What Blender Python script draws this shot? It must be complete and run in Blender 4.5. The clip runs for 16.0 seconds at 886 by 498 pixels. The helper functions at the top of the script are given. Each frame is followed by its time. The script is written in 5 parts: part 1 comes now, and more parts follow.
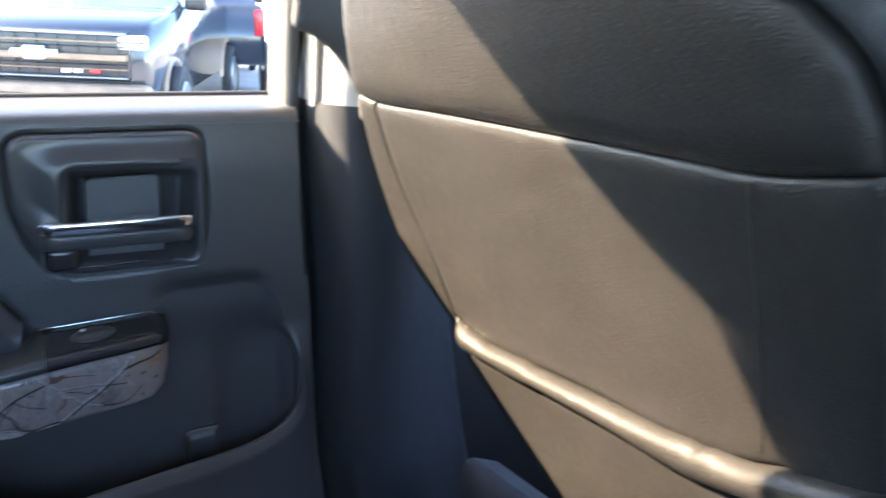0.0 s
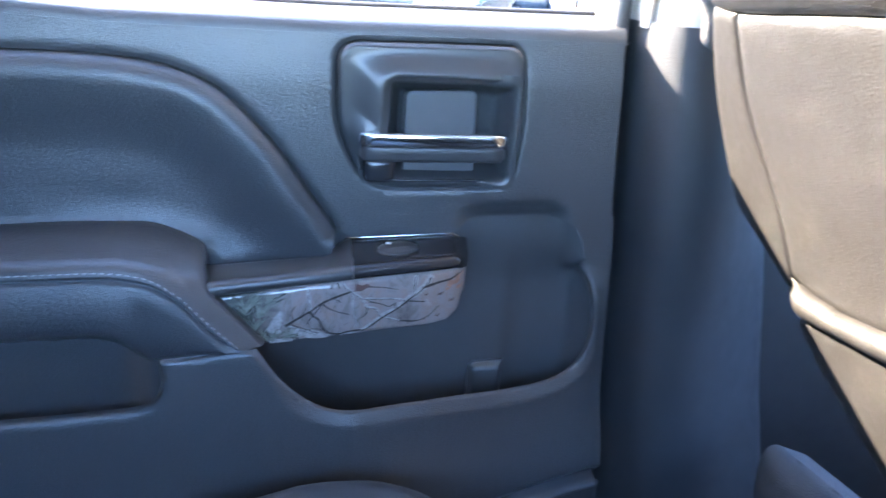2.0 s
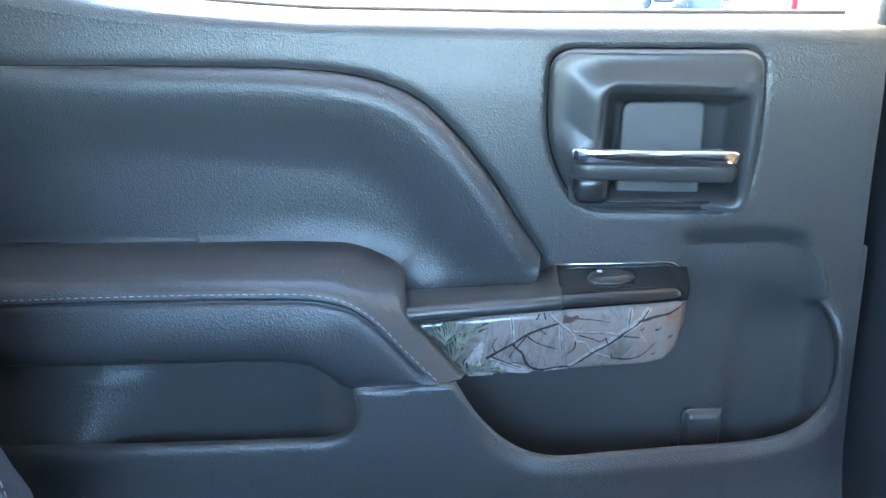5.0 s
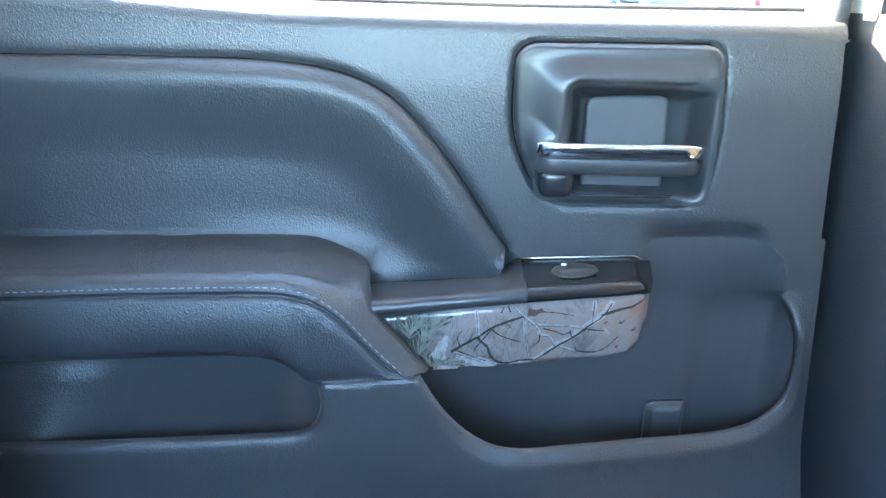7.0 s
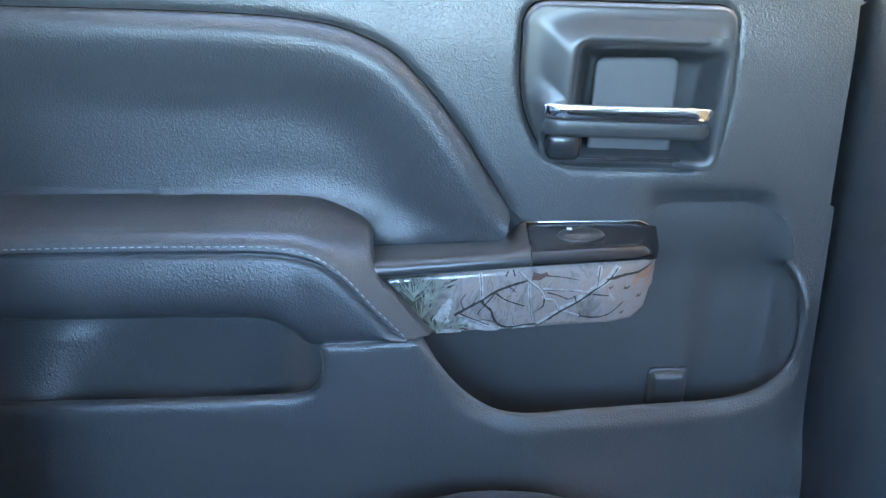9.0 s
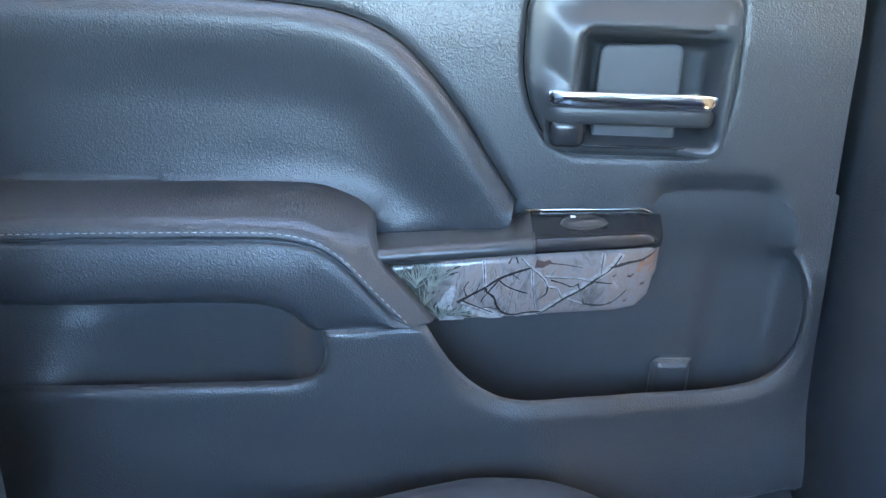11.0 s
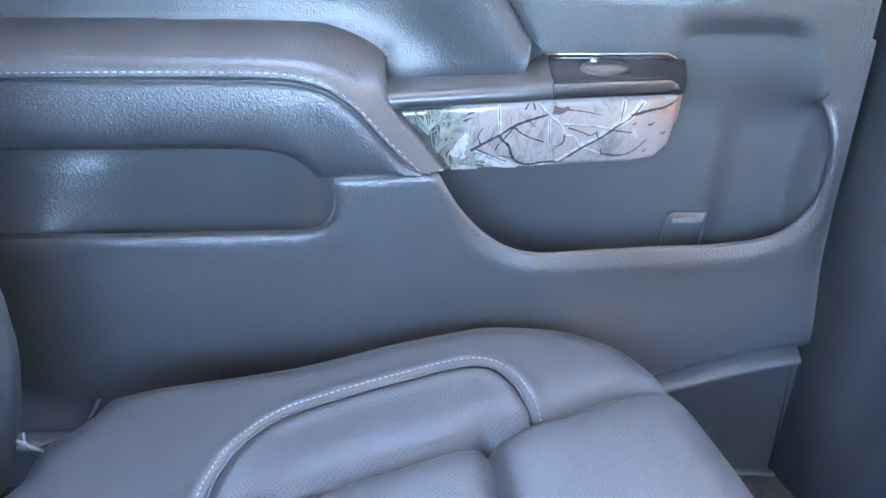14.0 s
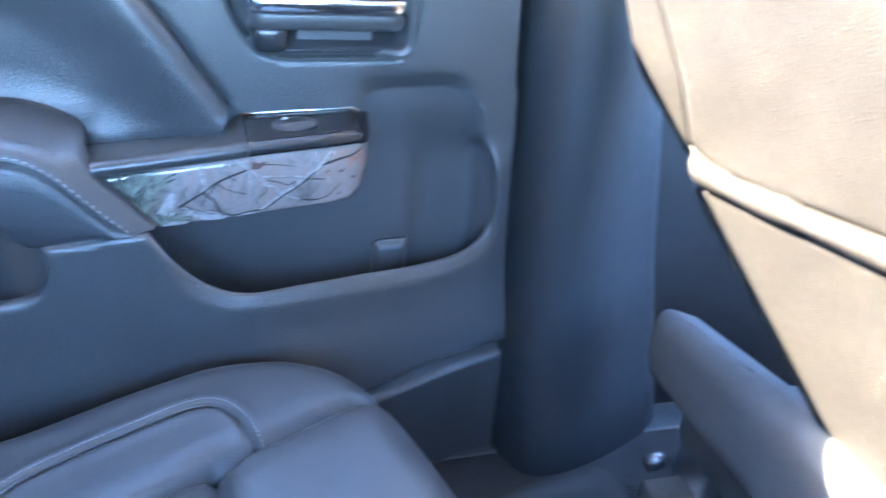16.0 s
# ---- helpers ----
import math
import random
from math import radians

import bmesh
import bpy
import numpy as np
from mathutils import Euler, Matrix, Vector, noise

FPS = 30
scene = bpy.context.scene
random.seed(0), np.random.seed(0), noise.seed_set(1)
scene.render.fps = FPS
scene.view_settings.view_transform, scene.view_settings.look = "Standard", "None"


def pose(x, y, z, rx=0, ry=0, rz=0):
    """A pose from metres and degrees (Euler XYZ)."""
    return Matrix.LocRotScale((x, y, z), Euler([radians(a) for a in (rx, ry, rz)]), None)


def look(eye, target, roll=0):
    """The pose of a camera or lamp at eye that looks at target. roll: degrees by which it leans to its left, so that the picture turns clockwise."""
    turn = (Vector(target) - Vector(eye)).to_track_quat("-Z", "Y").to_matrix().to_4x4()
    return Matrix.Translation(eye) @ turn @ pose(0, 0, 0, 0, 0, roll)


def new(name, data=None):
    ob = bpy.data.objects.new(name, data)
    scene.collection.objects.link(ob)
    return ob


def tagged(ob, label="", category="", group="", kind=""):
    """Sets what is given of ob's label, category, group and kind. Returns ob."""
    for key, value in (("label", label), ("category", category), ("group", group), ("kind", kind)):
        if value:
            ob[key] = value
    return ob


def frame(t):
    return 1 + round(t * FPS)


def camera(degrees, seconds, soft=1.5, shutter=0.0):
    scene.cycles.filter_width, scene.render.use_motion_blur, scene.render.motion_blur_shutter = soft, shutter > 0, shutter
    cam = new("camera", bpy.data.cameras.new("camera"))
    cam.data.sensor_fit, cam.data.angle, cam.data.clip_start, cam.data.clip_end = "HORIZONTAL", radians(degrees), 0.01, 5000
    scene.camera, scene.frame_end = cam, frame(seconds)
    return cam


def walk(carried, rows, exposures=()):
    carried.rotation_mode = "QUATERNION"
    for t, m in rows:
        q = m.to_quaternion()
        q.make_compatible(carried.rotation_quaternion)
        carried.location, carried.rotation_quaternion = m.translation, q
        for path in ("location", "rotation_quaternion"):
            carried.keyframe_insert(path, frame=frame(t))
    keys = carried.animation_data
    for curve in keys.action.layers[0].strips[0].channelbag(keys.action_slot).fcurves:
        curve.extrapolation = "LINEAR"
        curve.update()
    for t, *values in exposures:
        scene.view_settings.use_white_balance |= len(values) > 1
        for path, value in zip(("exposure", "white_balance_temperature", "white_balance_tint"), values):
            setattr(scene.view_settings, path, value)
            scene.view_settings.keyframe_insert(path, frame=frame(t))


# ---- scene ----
cam = camera(58.3, 16.0, shutter=0.5)
PATH = [
    (0, (0.049, -0.765, 1.511), (0.965, 0.91, 0.914), 3.0),
    (0.5, (0.031, -0.739, 1.502), (0.766, 1.006, 0.858), 2.5),
    (1, (0.029, -0.725, 1.485), (0.618, 1.064, 0.811), 2.7),
    (1.5, (0.029, -0.711, 1.468), (0.475, 1.111, 0.774), 3.3),
    (2, (0.02, -0.704, 1.461), (0.328, 1.141, 0.754), 3.2),
    (2.5, (0.016, -0.69, 1.446), (0.069, 1.197, 0.785), 2.4),
    (3, (0.012, -0.672, 1.446), (-0.099, 1.211, 0.781), 0.1),
    (3.5, (-0.012, -0.651, 1.45), (-0.165, 1.226, 0.776), -0.5),
    (4, (-0.014, -0.647, 1.436), (-0.154, 1.237, 0.777), -0.3),
    (6.5, (-0.014, -0.646, 1.427), (-0.052, 1.255, 0.806), 0.9),
    (7, (-0.012, -0.646, 1.425), (-0.031, 1.251, 0.792), 1.1),
    (7.5, (-0.012, -0.645, 1.422), (-0.025, 1.249, 0.779), 1.3),
    (8, (-0.017, -0.642, 1.416), (-0.02, 1.243, 0.747), 1.6),
    (8.5, (-0.017, -0.642, 1.413), (-0.024, 1.237, 0.729), 1.7),
    (11, (-0.015, -0.643, 1.408), (-0.04, 1.227, 0.699), 1.9),
    (11.5, (-0.017, -0.64, 1.403), (-0.044, 1.215, 0.656), 2.0),
    (12, (-0.015, -0.639, 1.401), (-0.049, 1.189, 0.592), 2.1),
    (12.5, (-0.017, -0.638, 1.395), (-0.038, 1.167, 0.532), 2.4),
    (13, (-0.022, -0.636, 1.388), (-0.031, 1.146, 0.48), 2.7),
    (13.5, (-0.022, -0.635, 1.382), (-0.034, 1.126, 0.434), 2.6),
    (14, (-0.025, -0.633, 1.379), (-0.034, 1.105, 0.389), 2.5),
    (14.5, (-0.025, -0.633, 1.375), (-0.03, 1.096, 0.37), 2.0),
    (15, (-0.024, -0.626, 1.387), (0.075, 1.106, 0.391), 1.9),
    (15.5, (-0.012, -0.639, 1.405), (0.304, 1.08, 0.433), 3.2),
    (16, (0.021, -0.694, 1.444), (0.563, 0.983, 0.499), 5.2),
]
# the camera's own exposure and white balance
EXPOSURES = [(0.0, 4.05, 6850, 13), (0.5, 4.15, 6750, 13), (1.5, 4.65, 6150, 16), (2.0, 5.2, 5900, 14), (2.5, 6.05, 5900, 3), (3.0, 6.15, 6500, 2), (3.5, 5.85, 6700, 3), (6.5, 5.65, 6680, 3), (7.0, 5.77, 6650, 3), (11.0, 5.72, 6800, 8), (11.5, 6.13, 6950, 9), (12.5, 6.6, 7150, 12), (14.5, 6.77, 7400, 13), (15.0, 6.57, 7500, 17), (15.4, 6.5, 7500, 14), (16.0, 6.1, 5800, 10)]
walk(cam, [(t, look(eye, target, roll)) for t, eye, target, roll in PATH], EXPOSURES)

# ---- light ----
SUN_DIR = Vector((1.30, -1.0, -1.0)).normalized()   # the way the sunlight travels
elev = math.asin(-SUN_DIR.z)
world = bpy.data.worlds.new("daylight")
scene.world = world
world.use_nodes = True
wn = world.node_tree.nodes
sky = wn.new("ShaderNodeTexSky")
sky.sky_type = "NISHITA"
sky.sun_disc = False
sky.ozone_density = 4.0
sky.dust_density = 0.3
sky.sun_elevation = elev
sky.sun_rotation = math.atan2(-SUN_DIR.x, -SUN_DIR.y)
world.node_tree.links.new(sky.outputs[0], wn["Background"].inputs[0])
wn["Background"].inputs[1].default_value = 0.15
sun = new("sun", bpy.data.lights.new("sun", "SUN"))
sun.data.energy = 5.0
sun.data.angle = radians(0.53)
sun.data.color = (1.0, 0.80, 0.55)
sun.matrix_world = look((0, 0, 0), SUN_DIR)


# ---- small tools ----
def lerp(a, b, t):
    return a + (b - a) * t


def sm(a, b, x):
    """Smooth step from 0 at a to 1 at b."""
    t = np.clip((np.asarray(x, float) - a) / (b - a), 0, 1)
    return t * t * (3 - 2 * t)


def table(x, xs, ys):
    return np.interp(x, xs, ys)


def curve(pts, n=8, closed=False):
    """A smooth line through a few control points (centripetal enough for even spacing)."""
    p = [np.array(q, float) for q in pts]
    k = len(p)
    out = []
    for i in range(k if closed else k - 1):
        p1, p2 = p[i], p[(i + 1) % k]
        p0 = p[i - 1] if closed or i else p1 * 2 - p2
        p3 = p[(i + 2) % k] if closed or i + 2 < k else p2 * 2 - p1
        a, b, c = (np.linalg.norm(q) ** 0.5 + 1e-6 for q in (p1 - p0, p2 - p1, p3 - p2))
        t0, t1, t2, t3 = 0, a, a + b, a + b + c
        for j in range(n):
            t = t1 + (t2 - t1) * j / n
            a1 = (t1 - t) / (t1 - t0) * p0 + (t - t0) / (t1 - t0) * p1
            a2 = (t2 - t) / (t2 - t1) * p1 + (t - t1) / (t2 - t1) * p2
            a3 = (t3 - t) / (t3 - t2) * p2 + (t - t2) / (t3 - t2) * p3
            b1 = (t2 - t) / (t2 - t0) * a1 + (t - t0) / (t2 - t0) * a2
            b2 = (t3 - t) / (t3 - t1) * a2 + (t - t1) / (t3 - t1) * a3
            out.append((t2 - t) / (t2 - t1) * b1 + (t - t1) / (t2 - t1) * b2)
    if not closed:
        out.append(p[-1])
    return np.array(out)


def rounded(pts, r, n=6):
    """A closed outline with its corners rounded. r: one radius, or one a corner."""
    k = len(pts)
    rs = r if isinstance(r, (list, tuple)) else [r] * k
    out = []
    for i in range(k):
        p, a, b = (np.array(pts[j % k], float) for j in (i, i - 1, i + 1))
        ra = min(rs[i], 0.48 * np.linalg.norm(a - p), 0.48 * np.linalg.norm(b - p))
        s, e = p + (a - p) / np.linalg.norm(a - p) * ra, p + (b - p) / np.linalg.norm(b - p) * ra
        for j in range(n + 1):
            t = j / n
            out.append((1 - t) ** 2 * s + 2 * t * (1 - t) * p + t * t * e)
    return np.array(out)


def dense(loop, step, closed=True):
    out = []
    k = len(loop)
    for i in range(k if closed else k - 1):
        a, b = loop[i], loop[(i + 1) % k]
        n = max(1, int(math.ceil(np.linalg.norm(b - a) / step)))
        if np.linalg.norm(b - a) < 1e-6:
            continue
        out += [a + (b - a) * j / n for j in range(n)]
    if not closed:
        out.append(loop[-1])
    return np.array(out)


def far(loop, pts, closed=True):
    """The distance of points from a line."""
    a = loop if closed else loop[:-1]
    b = np.roll(loop, -1, 0) if closed else loop[1:]
    best = np.full(len(pts), 1e9)
    for s in range(0, len(pts), 4000):
        q = pts[s:s + 4000, None]
        ab = (b - a)[None]
        t = np.clip(((q - a[None]) * ab).sum(-1) / ((ab * ab).sum(-1) + 1e-12), 0, 1)
        best[s:s + 4000] = np.sqrt((((a[None] + ab * t[..., None]) - q) ** 2).sum(-1)).min(1)
    return best


def within(loop, pts):
    x, y = pts[:, 0], pts[:, 1]
    res = np.zeros(len(pts), bool)
    for (x0, y0), (x1, y1) in zip(loop, np.roll(loop, -1, 0)):
        if y0 == y1:
            continue
        hit = ((y0 > y) != (y1 > y)) & (x < (x1 - x0) * (y - y0) / (y1 - y0) + x0)
        res ^= hit
    return res


def mesh_of(name, verts, faces, smooth=True):
    me = bpy.data.meshes.new(name)
    me.from_pydata([tuple(map(float, v)) for v in verts], [], [tuple(map(int, f)) for f in faces])
    me.validate()
    if smooth:
        me.polygons.foreach_set("use_smooth", [True] * len(me.polygons))
    me.update()
    return me


def patch(name, outer, place, step=0.004, back=(0, 0.01, 0), holes=(), rings=(0.0006, 0.0016, 0.003), lines=()):
    """A sheet inside an outline in the plane; place(u, v, d) lifts it to x, y, z, d being the distance from the rim.
    Its rims are turned back along a vector."""
    from mathutils.geometry import delaunay_2d_cdt
    loops = [dense(np.array(l, float), step) for l in (outer, *holes)]
    pts, edges, spans = [], [], []
    for l in loops:
        s = len(pts)
        pts += list(l)
        edges += [(s + i, s + (i + 1) % len(l)) for i in range(len(l))]
        spans.append((s, len(l)))
    lo, hi = loops[0].min(0), loops[0].max(0)
    gx, gy = np.meshgrid(np.arange(lo[0] + step / 2, hi[0], step), np.arange(lo[1] + step / 2, hi[1], step))
    gx[::2] += step / 2
    grid = np.stack([gx.ravel(), gy.ravel()], 1)
    extra = []
    for l in loops:
        t = np.roll(l, -1, 0) - np.roll(l, 1, 0)
        nrm = np.stack([-t[:, 1], t[:, 0]], 1) / (np.linalg.norm(t, axis=1)[:, None] + 1e-9)
        for r in rings:
            for sgn in (-1, 1):
                extra.append((l + sgn * r * nrm, r * 0.93))
    for line in lines:
        extra.append((dense(np.array(line, float), step * 0.6, False), 0.0005))
    extra.append((grid, max(rings[-1] * 1.3 if rings else 0, step * 0.5)))
    for cand, least in extra:
        ok = within(loops[0], cand)
        for h in loops[1:]:
            ok &= ~within(h, cand)
        cand = cand[ok]
        d = np.min([far(l, cand) for l in loops], 0) if len(cand) else np.zeros(0)
        pts += list(cand[d >= least])
    pts = np.array(pts)
    res = delaunay_2d_cdt([Vector(p) for p in pts], edges, [], 0, 1e-7)
    vs = np.array([tuple(v) for v in res[0]])
    tri = np.array([f for f in res[2] if len(f) == 3])
    mid = vs[tri].mean(1)
    ok = within(loops[0], mid)
    for h in loops[1:]:
        ok &= ~within(h, mid)
    tri = tri[ok]
    d = np.min([far(l, vs) for l in loops], 0)
    d[d < 1e-6] = 0
    xyz = np.stack([np.broadcast_to(c, (len(vs),)) for c in place(vs[:, 0], vs[:, 1], d)], 1)
    verts, faces = list(xyz), [tuple(f) for f in tri]
    if back:
        remap = {}
        for i, orig in enumerate(res[3]):
            for o in orig:
                remap[o] = i
        for s, n in spans:
            ring = [remap.get(s + i, s + i) for i in range(n)]
            base = len(verts)
            verts += [xyz[i] for i in ring] + [xyz[i] + np.array(back) for i in ring]
            for i in range(n):
                j = (i + 1) % n
                faces.append((base + i, base + j, base + n + j, base + n + i))
    return mesh_of(name, verts, faces)


def loft(name, rows, closed=False, caps=False):
    """A sheet over rows of points of one length."""
    rows = [list(r) for r in rows]
    n, m = len(rows), len(rows[0])
    verts = [p for r in rows for p in r]
    faces = []
    for i in range(n - 1):
        for j in range(m if closed else m - 1):
            k = (j + 1) % m
            faces.append((i * m + j, i * m + k, (i + 1) * m + k, (i + 1) * m + j))
    if caps and closed:
        faces.append(tuple(range(m)))
        faces.append(tuple((n - 1) * m + j for j in range(m)))
    return mesh_of(name, verts, faces)


def tube(name, line, r, sides=8):
    """A round cord along a line in space; r: one radius or one a point."""
    line = np.array(line, float)
    rs = np.broadcast_to(r, (len(line),))
    rows = []
    for i, p in enumerate(line):
        t = line[min(i + 1, len(line) - 1)] - line[max(i - 1, 0)]
        t = t / (np.linalg.norm(t) + 1e-9)
        a = np.cross(t, (0.13, 0.31, 0.94))
        a /= np.linalg.norm(a)
        b = np.cross(t, a)
        rows.append([p + rs[i] * (math.cos(w) * a + math.sin(w) * b) for w in np.linspace(0, 2 * math.pi, sides, endpoint=False)])
    return loft(name, rows, closed=True, caps=True)


def block(name, lo, hi, bevel=0.004, seg=3, turn=None):
    """A box with rounded edges."""
    bm = bmesh.new()
    bmesh.ops.create_cube(bm, size=1)
    for v in bm.verts:
        v.co = Vector(lerp(lo[i], hi[i], v.co[i] + 0.5) for i in range(3))
    if bevel:
        bmesh.ops.bevel(bm, geom=bm.edges[:], offset=bevel, segments=seg, profile=0.5, affect="EDGES", clamp_overlap=True)
    if turn is not None:
        bmesh.ops.transform(bm, matrix=turn, verts=bm.verts)
    me = bpy.data.meshes.new(name)
    bm.to_mesh(me)
    bm.free()
    me.polygons.foreach_set("use_smooth", [bevel > 0] * len(me.polygons))
    return me


def disc(name, centre, axis, r, depth, sides=40, dish=0.0):
    """A short round plug or wheel part along an axis, with rounded rims."""
    axis = Vector(axis).normalized()
    q = axis.to_track_quat("Z", "Y").to_matrix()
    rows = []
    for rr, h in ((0.02, depth - dish), (0.55, depth - dish * 0.8), (0.85, depth - dish * 0.2), (0.94, depth), (1.0, depth * 0.8), (1.0, 0.0), (0.02, 0.0)):
        rows.append([Vector(centre) + q @ Vector((math.cos(a) * r * rr, math.sin(a) * r * rr, h)) for a in np.linspace(0, 2 * math.pi, sides, endpoint=False)])
    return loft(name, rows, closed=True, caps=True)


def thing(name, at, label, category, kind="", group=""):
    ob = new(name)
    ob.location = at
    ob.empty_display_size = 0.05
    return tagged(ob, label, category, group, kind)


def part(name, me, material, parent=None, label="", kind=""):
    ob = new(name, me)
    me.materials.append(material)
    if parent is not None:
        ob.parent = parent
        if parent.type == "EMPTY":
            ob.matrix_parent_inverse = Matrix.Translation(-parent.location)
    return tagged(ob, label, "", "", kind)


def single(name, me, material, label, category, kind="", group=""):
    ob = new(name, me)
    me.materials.append(material)
    return tagged(ob, label, category, group, kind)


# ---- materials ----
def material(name, colour, rough, metal=0.0, grain=0.0, size=900.0, vary=0.15, spec=0.5, big=6.0, coat=0.0, roughvary=0.12, relief=0.6, wrinkle=1.0, stretch=None):
    m = bpy.data.materials.new(name)
    m.use_nodes = True
    nt = m.node_tree
    nd, ln = nt.nodes, nt.links
    b = nd["Principled BSDF"]
    b.inputs["Metallic"].default_value = metal
    b.inputs["Specular IOR Level"].default_value = spec
    b.inputs["Coat Weight"].default_value = coat
    b.inputs["Coat Roughness"].default_value = 0.08
    tc = nd.new("ShaderNodeTexCoord")
    n1 = nd.new("ShaderNodeTexNoise")
    n1.inputs["Scale"].default_value = big
    n1.inputs["Detail"].default_value = 6
    n1.inputs["Roughness"].default_value = 0.65
    ln.new(tc.outputs["Object"], n1.inputs["Vector"])
    ramp = nd.new("ShaderNodeMapRange")
    ramp.inputs["From Min"].default_value, ramp.inputs["From Max"].default_value = 0.3, 0.7
    ramp.inputs["To Min"].default_value, ramp.inputs["To Max"].default_value = 1 - vary, 1 + vary
    ln.new(n1.outputs["Fac"], ramp.inputs["Value"])
    mul = nd.new("ShaderNodeVectorMath")
    mul.operation = "SCALE"
    mul.inputs[0].default_value = colour
    ln.new(ramp.outputs[0], mul.inputs["Scale"])
    ln.new(mul.outputs[0], b.inputs["Base Color"])
    n2 = nd.new("ShaderNodeTexNoise")
    n2.inputs["Scale"].default_value = big * 9
    n2.inputs["Detail"].default_value = 4
    ln.new(tc.outputs["Object"], n2.inputs["Vector"])
    rr = nd.new("ShaderNodeMapRange")
    rr.inputs["To Min"].default_value, rr.inputs["To Max"].default_value = max(0.02, rough - roughvary), min(1, rough + roughvary)
    ln.new(n2.outputs["Fac"], rr.inputs["Value"])
    ln.new(rr.outputs[0], b.inputs["Roughness"])
    if grain:
        v = nd.new("ShaderNodeTexVoronoi")
        v.inputs["Scale"].default_value = size
        v.feature = "SMOOTH_F1"
        w = nd.new("ShaderNodeTexNoise")
        w.inputs["Scale"].default_value = size * 1.1
        w.inputs["Detail"].default_value = 3
        src = tc.outputs["Object"]
        if stretch:
            mp = nd.new("ShaderNodeMapping")
            mp.inputs["Scale"].default_value = stretch
            ln.new(src, mp.inputs["Vector"])
            src = mp.outputs[0]
        ln.new(src, w.inputs["Vector"])
        ln.new(src, v.inputs["Vector"])
        add = nd.new("ShaderNodeMath")
        add.operation = "ADD"
        ln.new(v.outputs["Distance"], add.inputs[0])
        part_of = nd.new("ShaderNodeMath")
        part_of.operation = "MULTIPLY"
        part_of.inputs[1].default_value = wrinkle
        ln.new(w.outputs["Fac"], part_of.inputs[0])
        ln.new(part_of.outputs[0], add.inputs[1])
        bump = nd.new("ShaderNodeBump")
        bump.inputs["Strength"].default_value = grain
        bump.inputs["Distance"].default_value = relief / size
        ln.new(add.outputs[0], bump.inputs["Height"])
        ln.new(bump.outputs[0], b.inputs["Normal"])
    return m


TRIM = material("moulded_trim_plastic", (0.040, 0.043, 0.047), 0.325, grain=0.75, size=760, vary=0.08, spec=0.62, roughvary=0.03, relief=0.40, wrinkle=0.25)
TRIM_FINE = material("fine_grain_trim", (0.042, 0.045, 0.049), 0.48, grain=0.45, size=900, vary=0.10)
SOFT = material("soft_vinyl", (0.036, 0.039, 0.044), 0.335, grain=0.75, size=760, vary=0.08, spec=0.55, roughvary=0.03, relief=0.40, wrinkle=0.25)
SATIN = material("satin_plastic", (0.034, 0.036, 0.039), 0.31, grain=0.10, size=2400, vary=0.04, roughvary=0.015)
PIANO = material("gloss_black_plastic", (0.018, 0.019, 0.022), 0.22, vary=0.05, roughvary=0.02)
PLATE = material("matte_insert_plastic", (0.060, 0.064, 0.070), 0.55, grain=0.2, size=1500, vary=0.08)
CHROME = material("chrome", (0.86, 0.87, 0.88), 0.07, metal=1.0, vary=0.03, roughvary=0.03)
LEATHER = material("black_leather", (0.026, 0.031, 0.038), 0.47, grain=0.30, size=1000, vary=0.10, spec=0.45, roughvary=0.06)
LEATHER_BACK = material("seat_back_leather", (0.0150, 0.0145, 0.0138), 0.48, grain=0.30, size=700, spec=0.25, vary=0.12, big=14)
LEATHER_TOP = material("wrinkled_seat_leather", (0.0140, 0.0137, 0.0134), 0.46, grain=0.38, size=760, spec=0.27, vary=0.15, big=14, stretch=(1.0, 0.45, 1.2))
THREAD = material("pale_thread", (0.27, 0.285, 0.30), 0.7, grain=0.4, size=2500, vary=0.15)
PILLAR_DARK = material("dark_pillar_trim", (0.025, 0.028, 0.032), 0.52, grain=0.40, size=900, vary=0.10, spec=0.22)
RUBBER = material("black_rubber", (0.012, 0.012, 0.013), 0.6, grain=0.2, size=900)
PILLAR_LIGHT = material("light_grey_pillar_trim", (0.40, 0.38, 0.35), 0.6, grain=0.35, size=900, vary=0.06)
HEADLINER = material("pale_grey_headliner", (0.45, 0.49, 0.55), 0.9, grain=0.5, size=500, vary=0.08)
CARPET = material("black_carpet", (0.022, 0.023, 0.026), 0.95, grain=1.0, size=420, vary=0.35, big=30)
CLOTH = material("grey_cloth", (0.045, 0.048, 0.053), 0.85, grain=0.6, size=700, vary=0.12)
STEEL = material("dark_steel", (0.25, 0.25, 0.26), 0.35, metal=0.9, vary=0.2, big=40)
PAINT_DARK = material("dark_car_paint", (0.02, 0.022, 0.026), 0.2, coat=1.0, vary=0.05, roughvary=0.05)
PAINT_WHITE = material("white_car_paint", (0.78, 0.79, 0.80), 0.25, coat=1.0, vary=0.03, roughvary=0.05)
PAINT_SILVER = material("silver_blue_car_paint", (0.35, 0.42, 0.52), 0.25, metal=0.3, coat=1.0, vary=0.04, roughvary=0.05)
PAINT_RED = material("red_car_paint", (0.45, 0.02, 0.02), 0.25, coat=1.0, vary=0.05, roughvary=0.05)
LAMP_RED = material("red_lamp_lens", (0.55, 0.01, 0.015), 0.15, vary=0.1)
LAMP_CLEAR = material("headlamp_lens", (0.75, 0.78, 0.82), 0.1, vary=0.1)
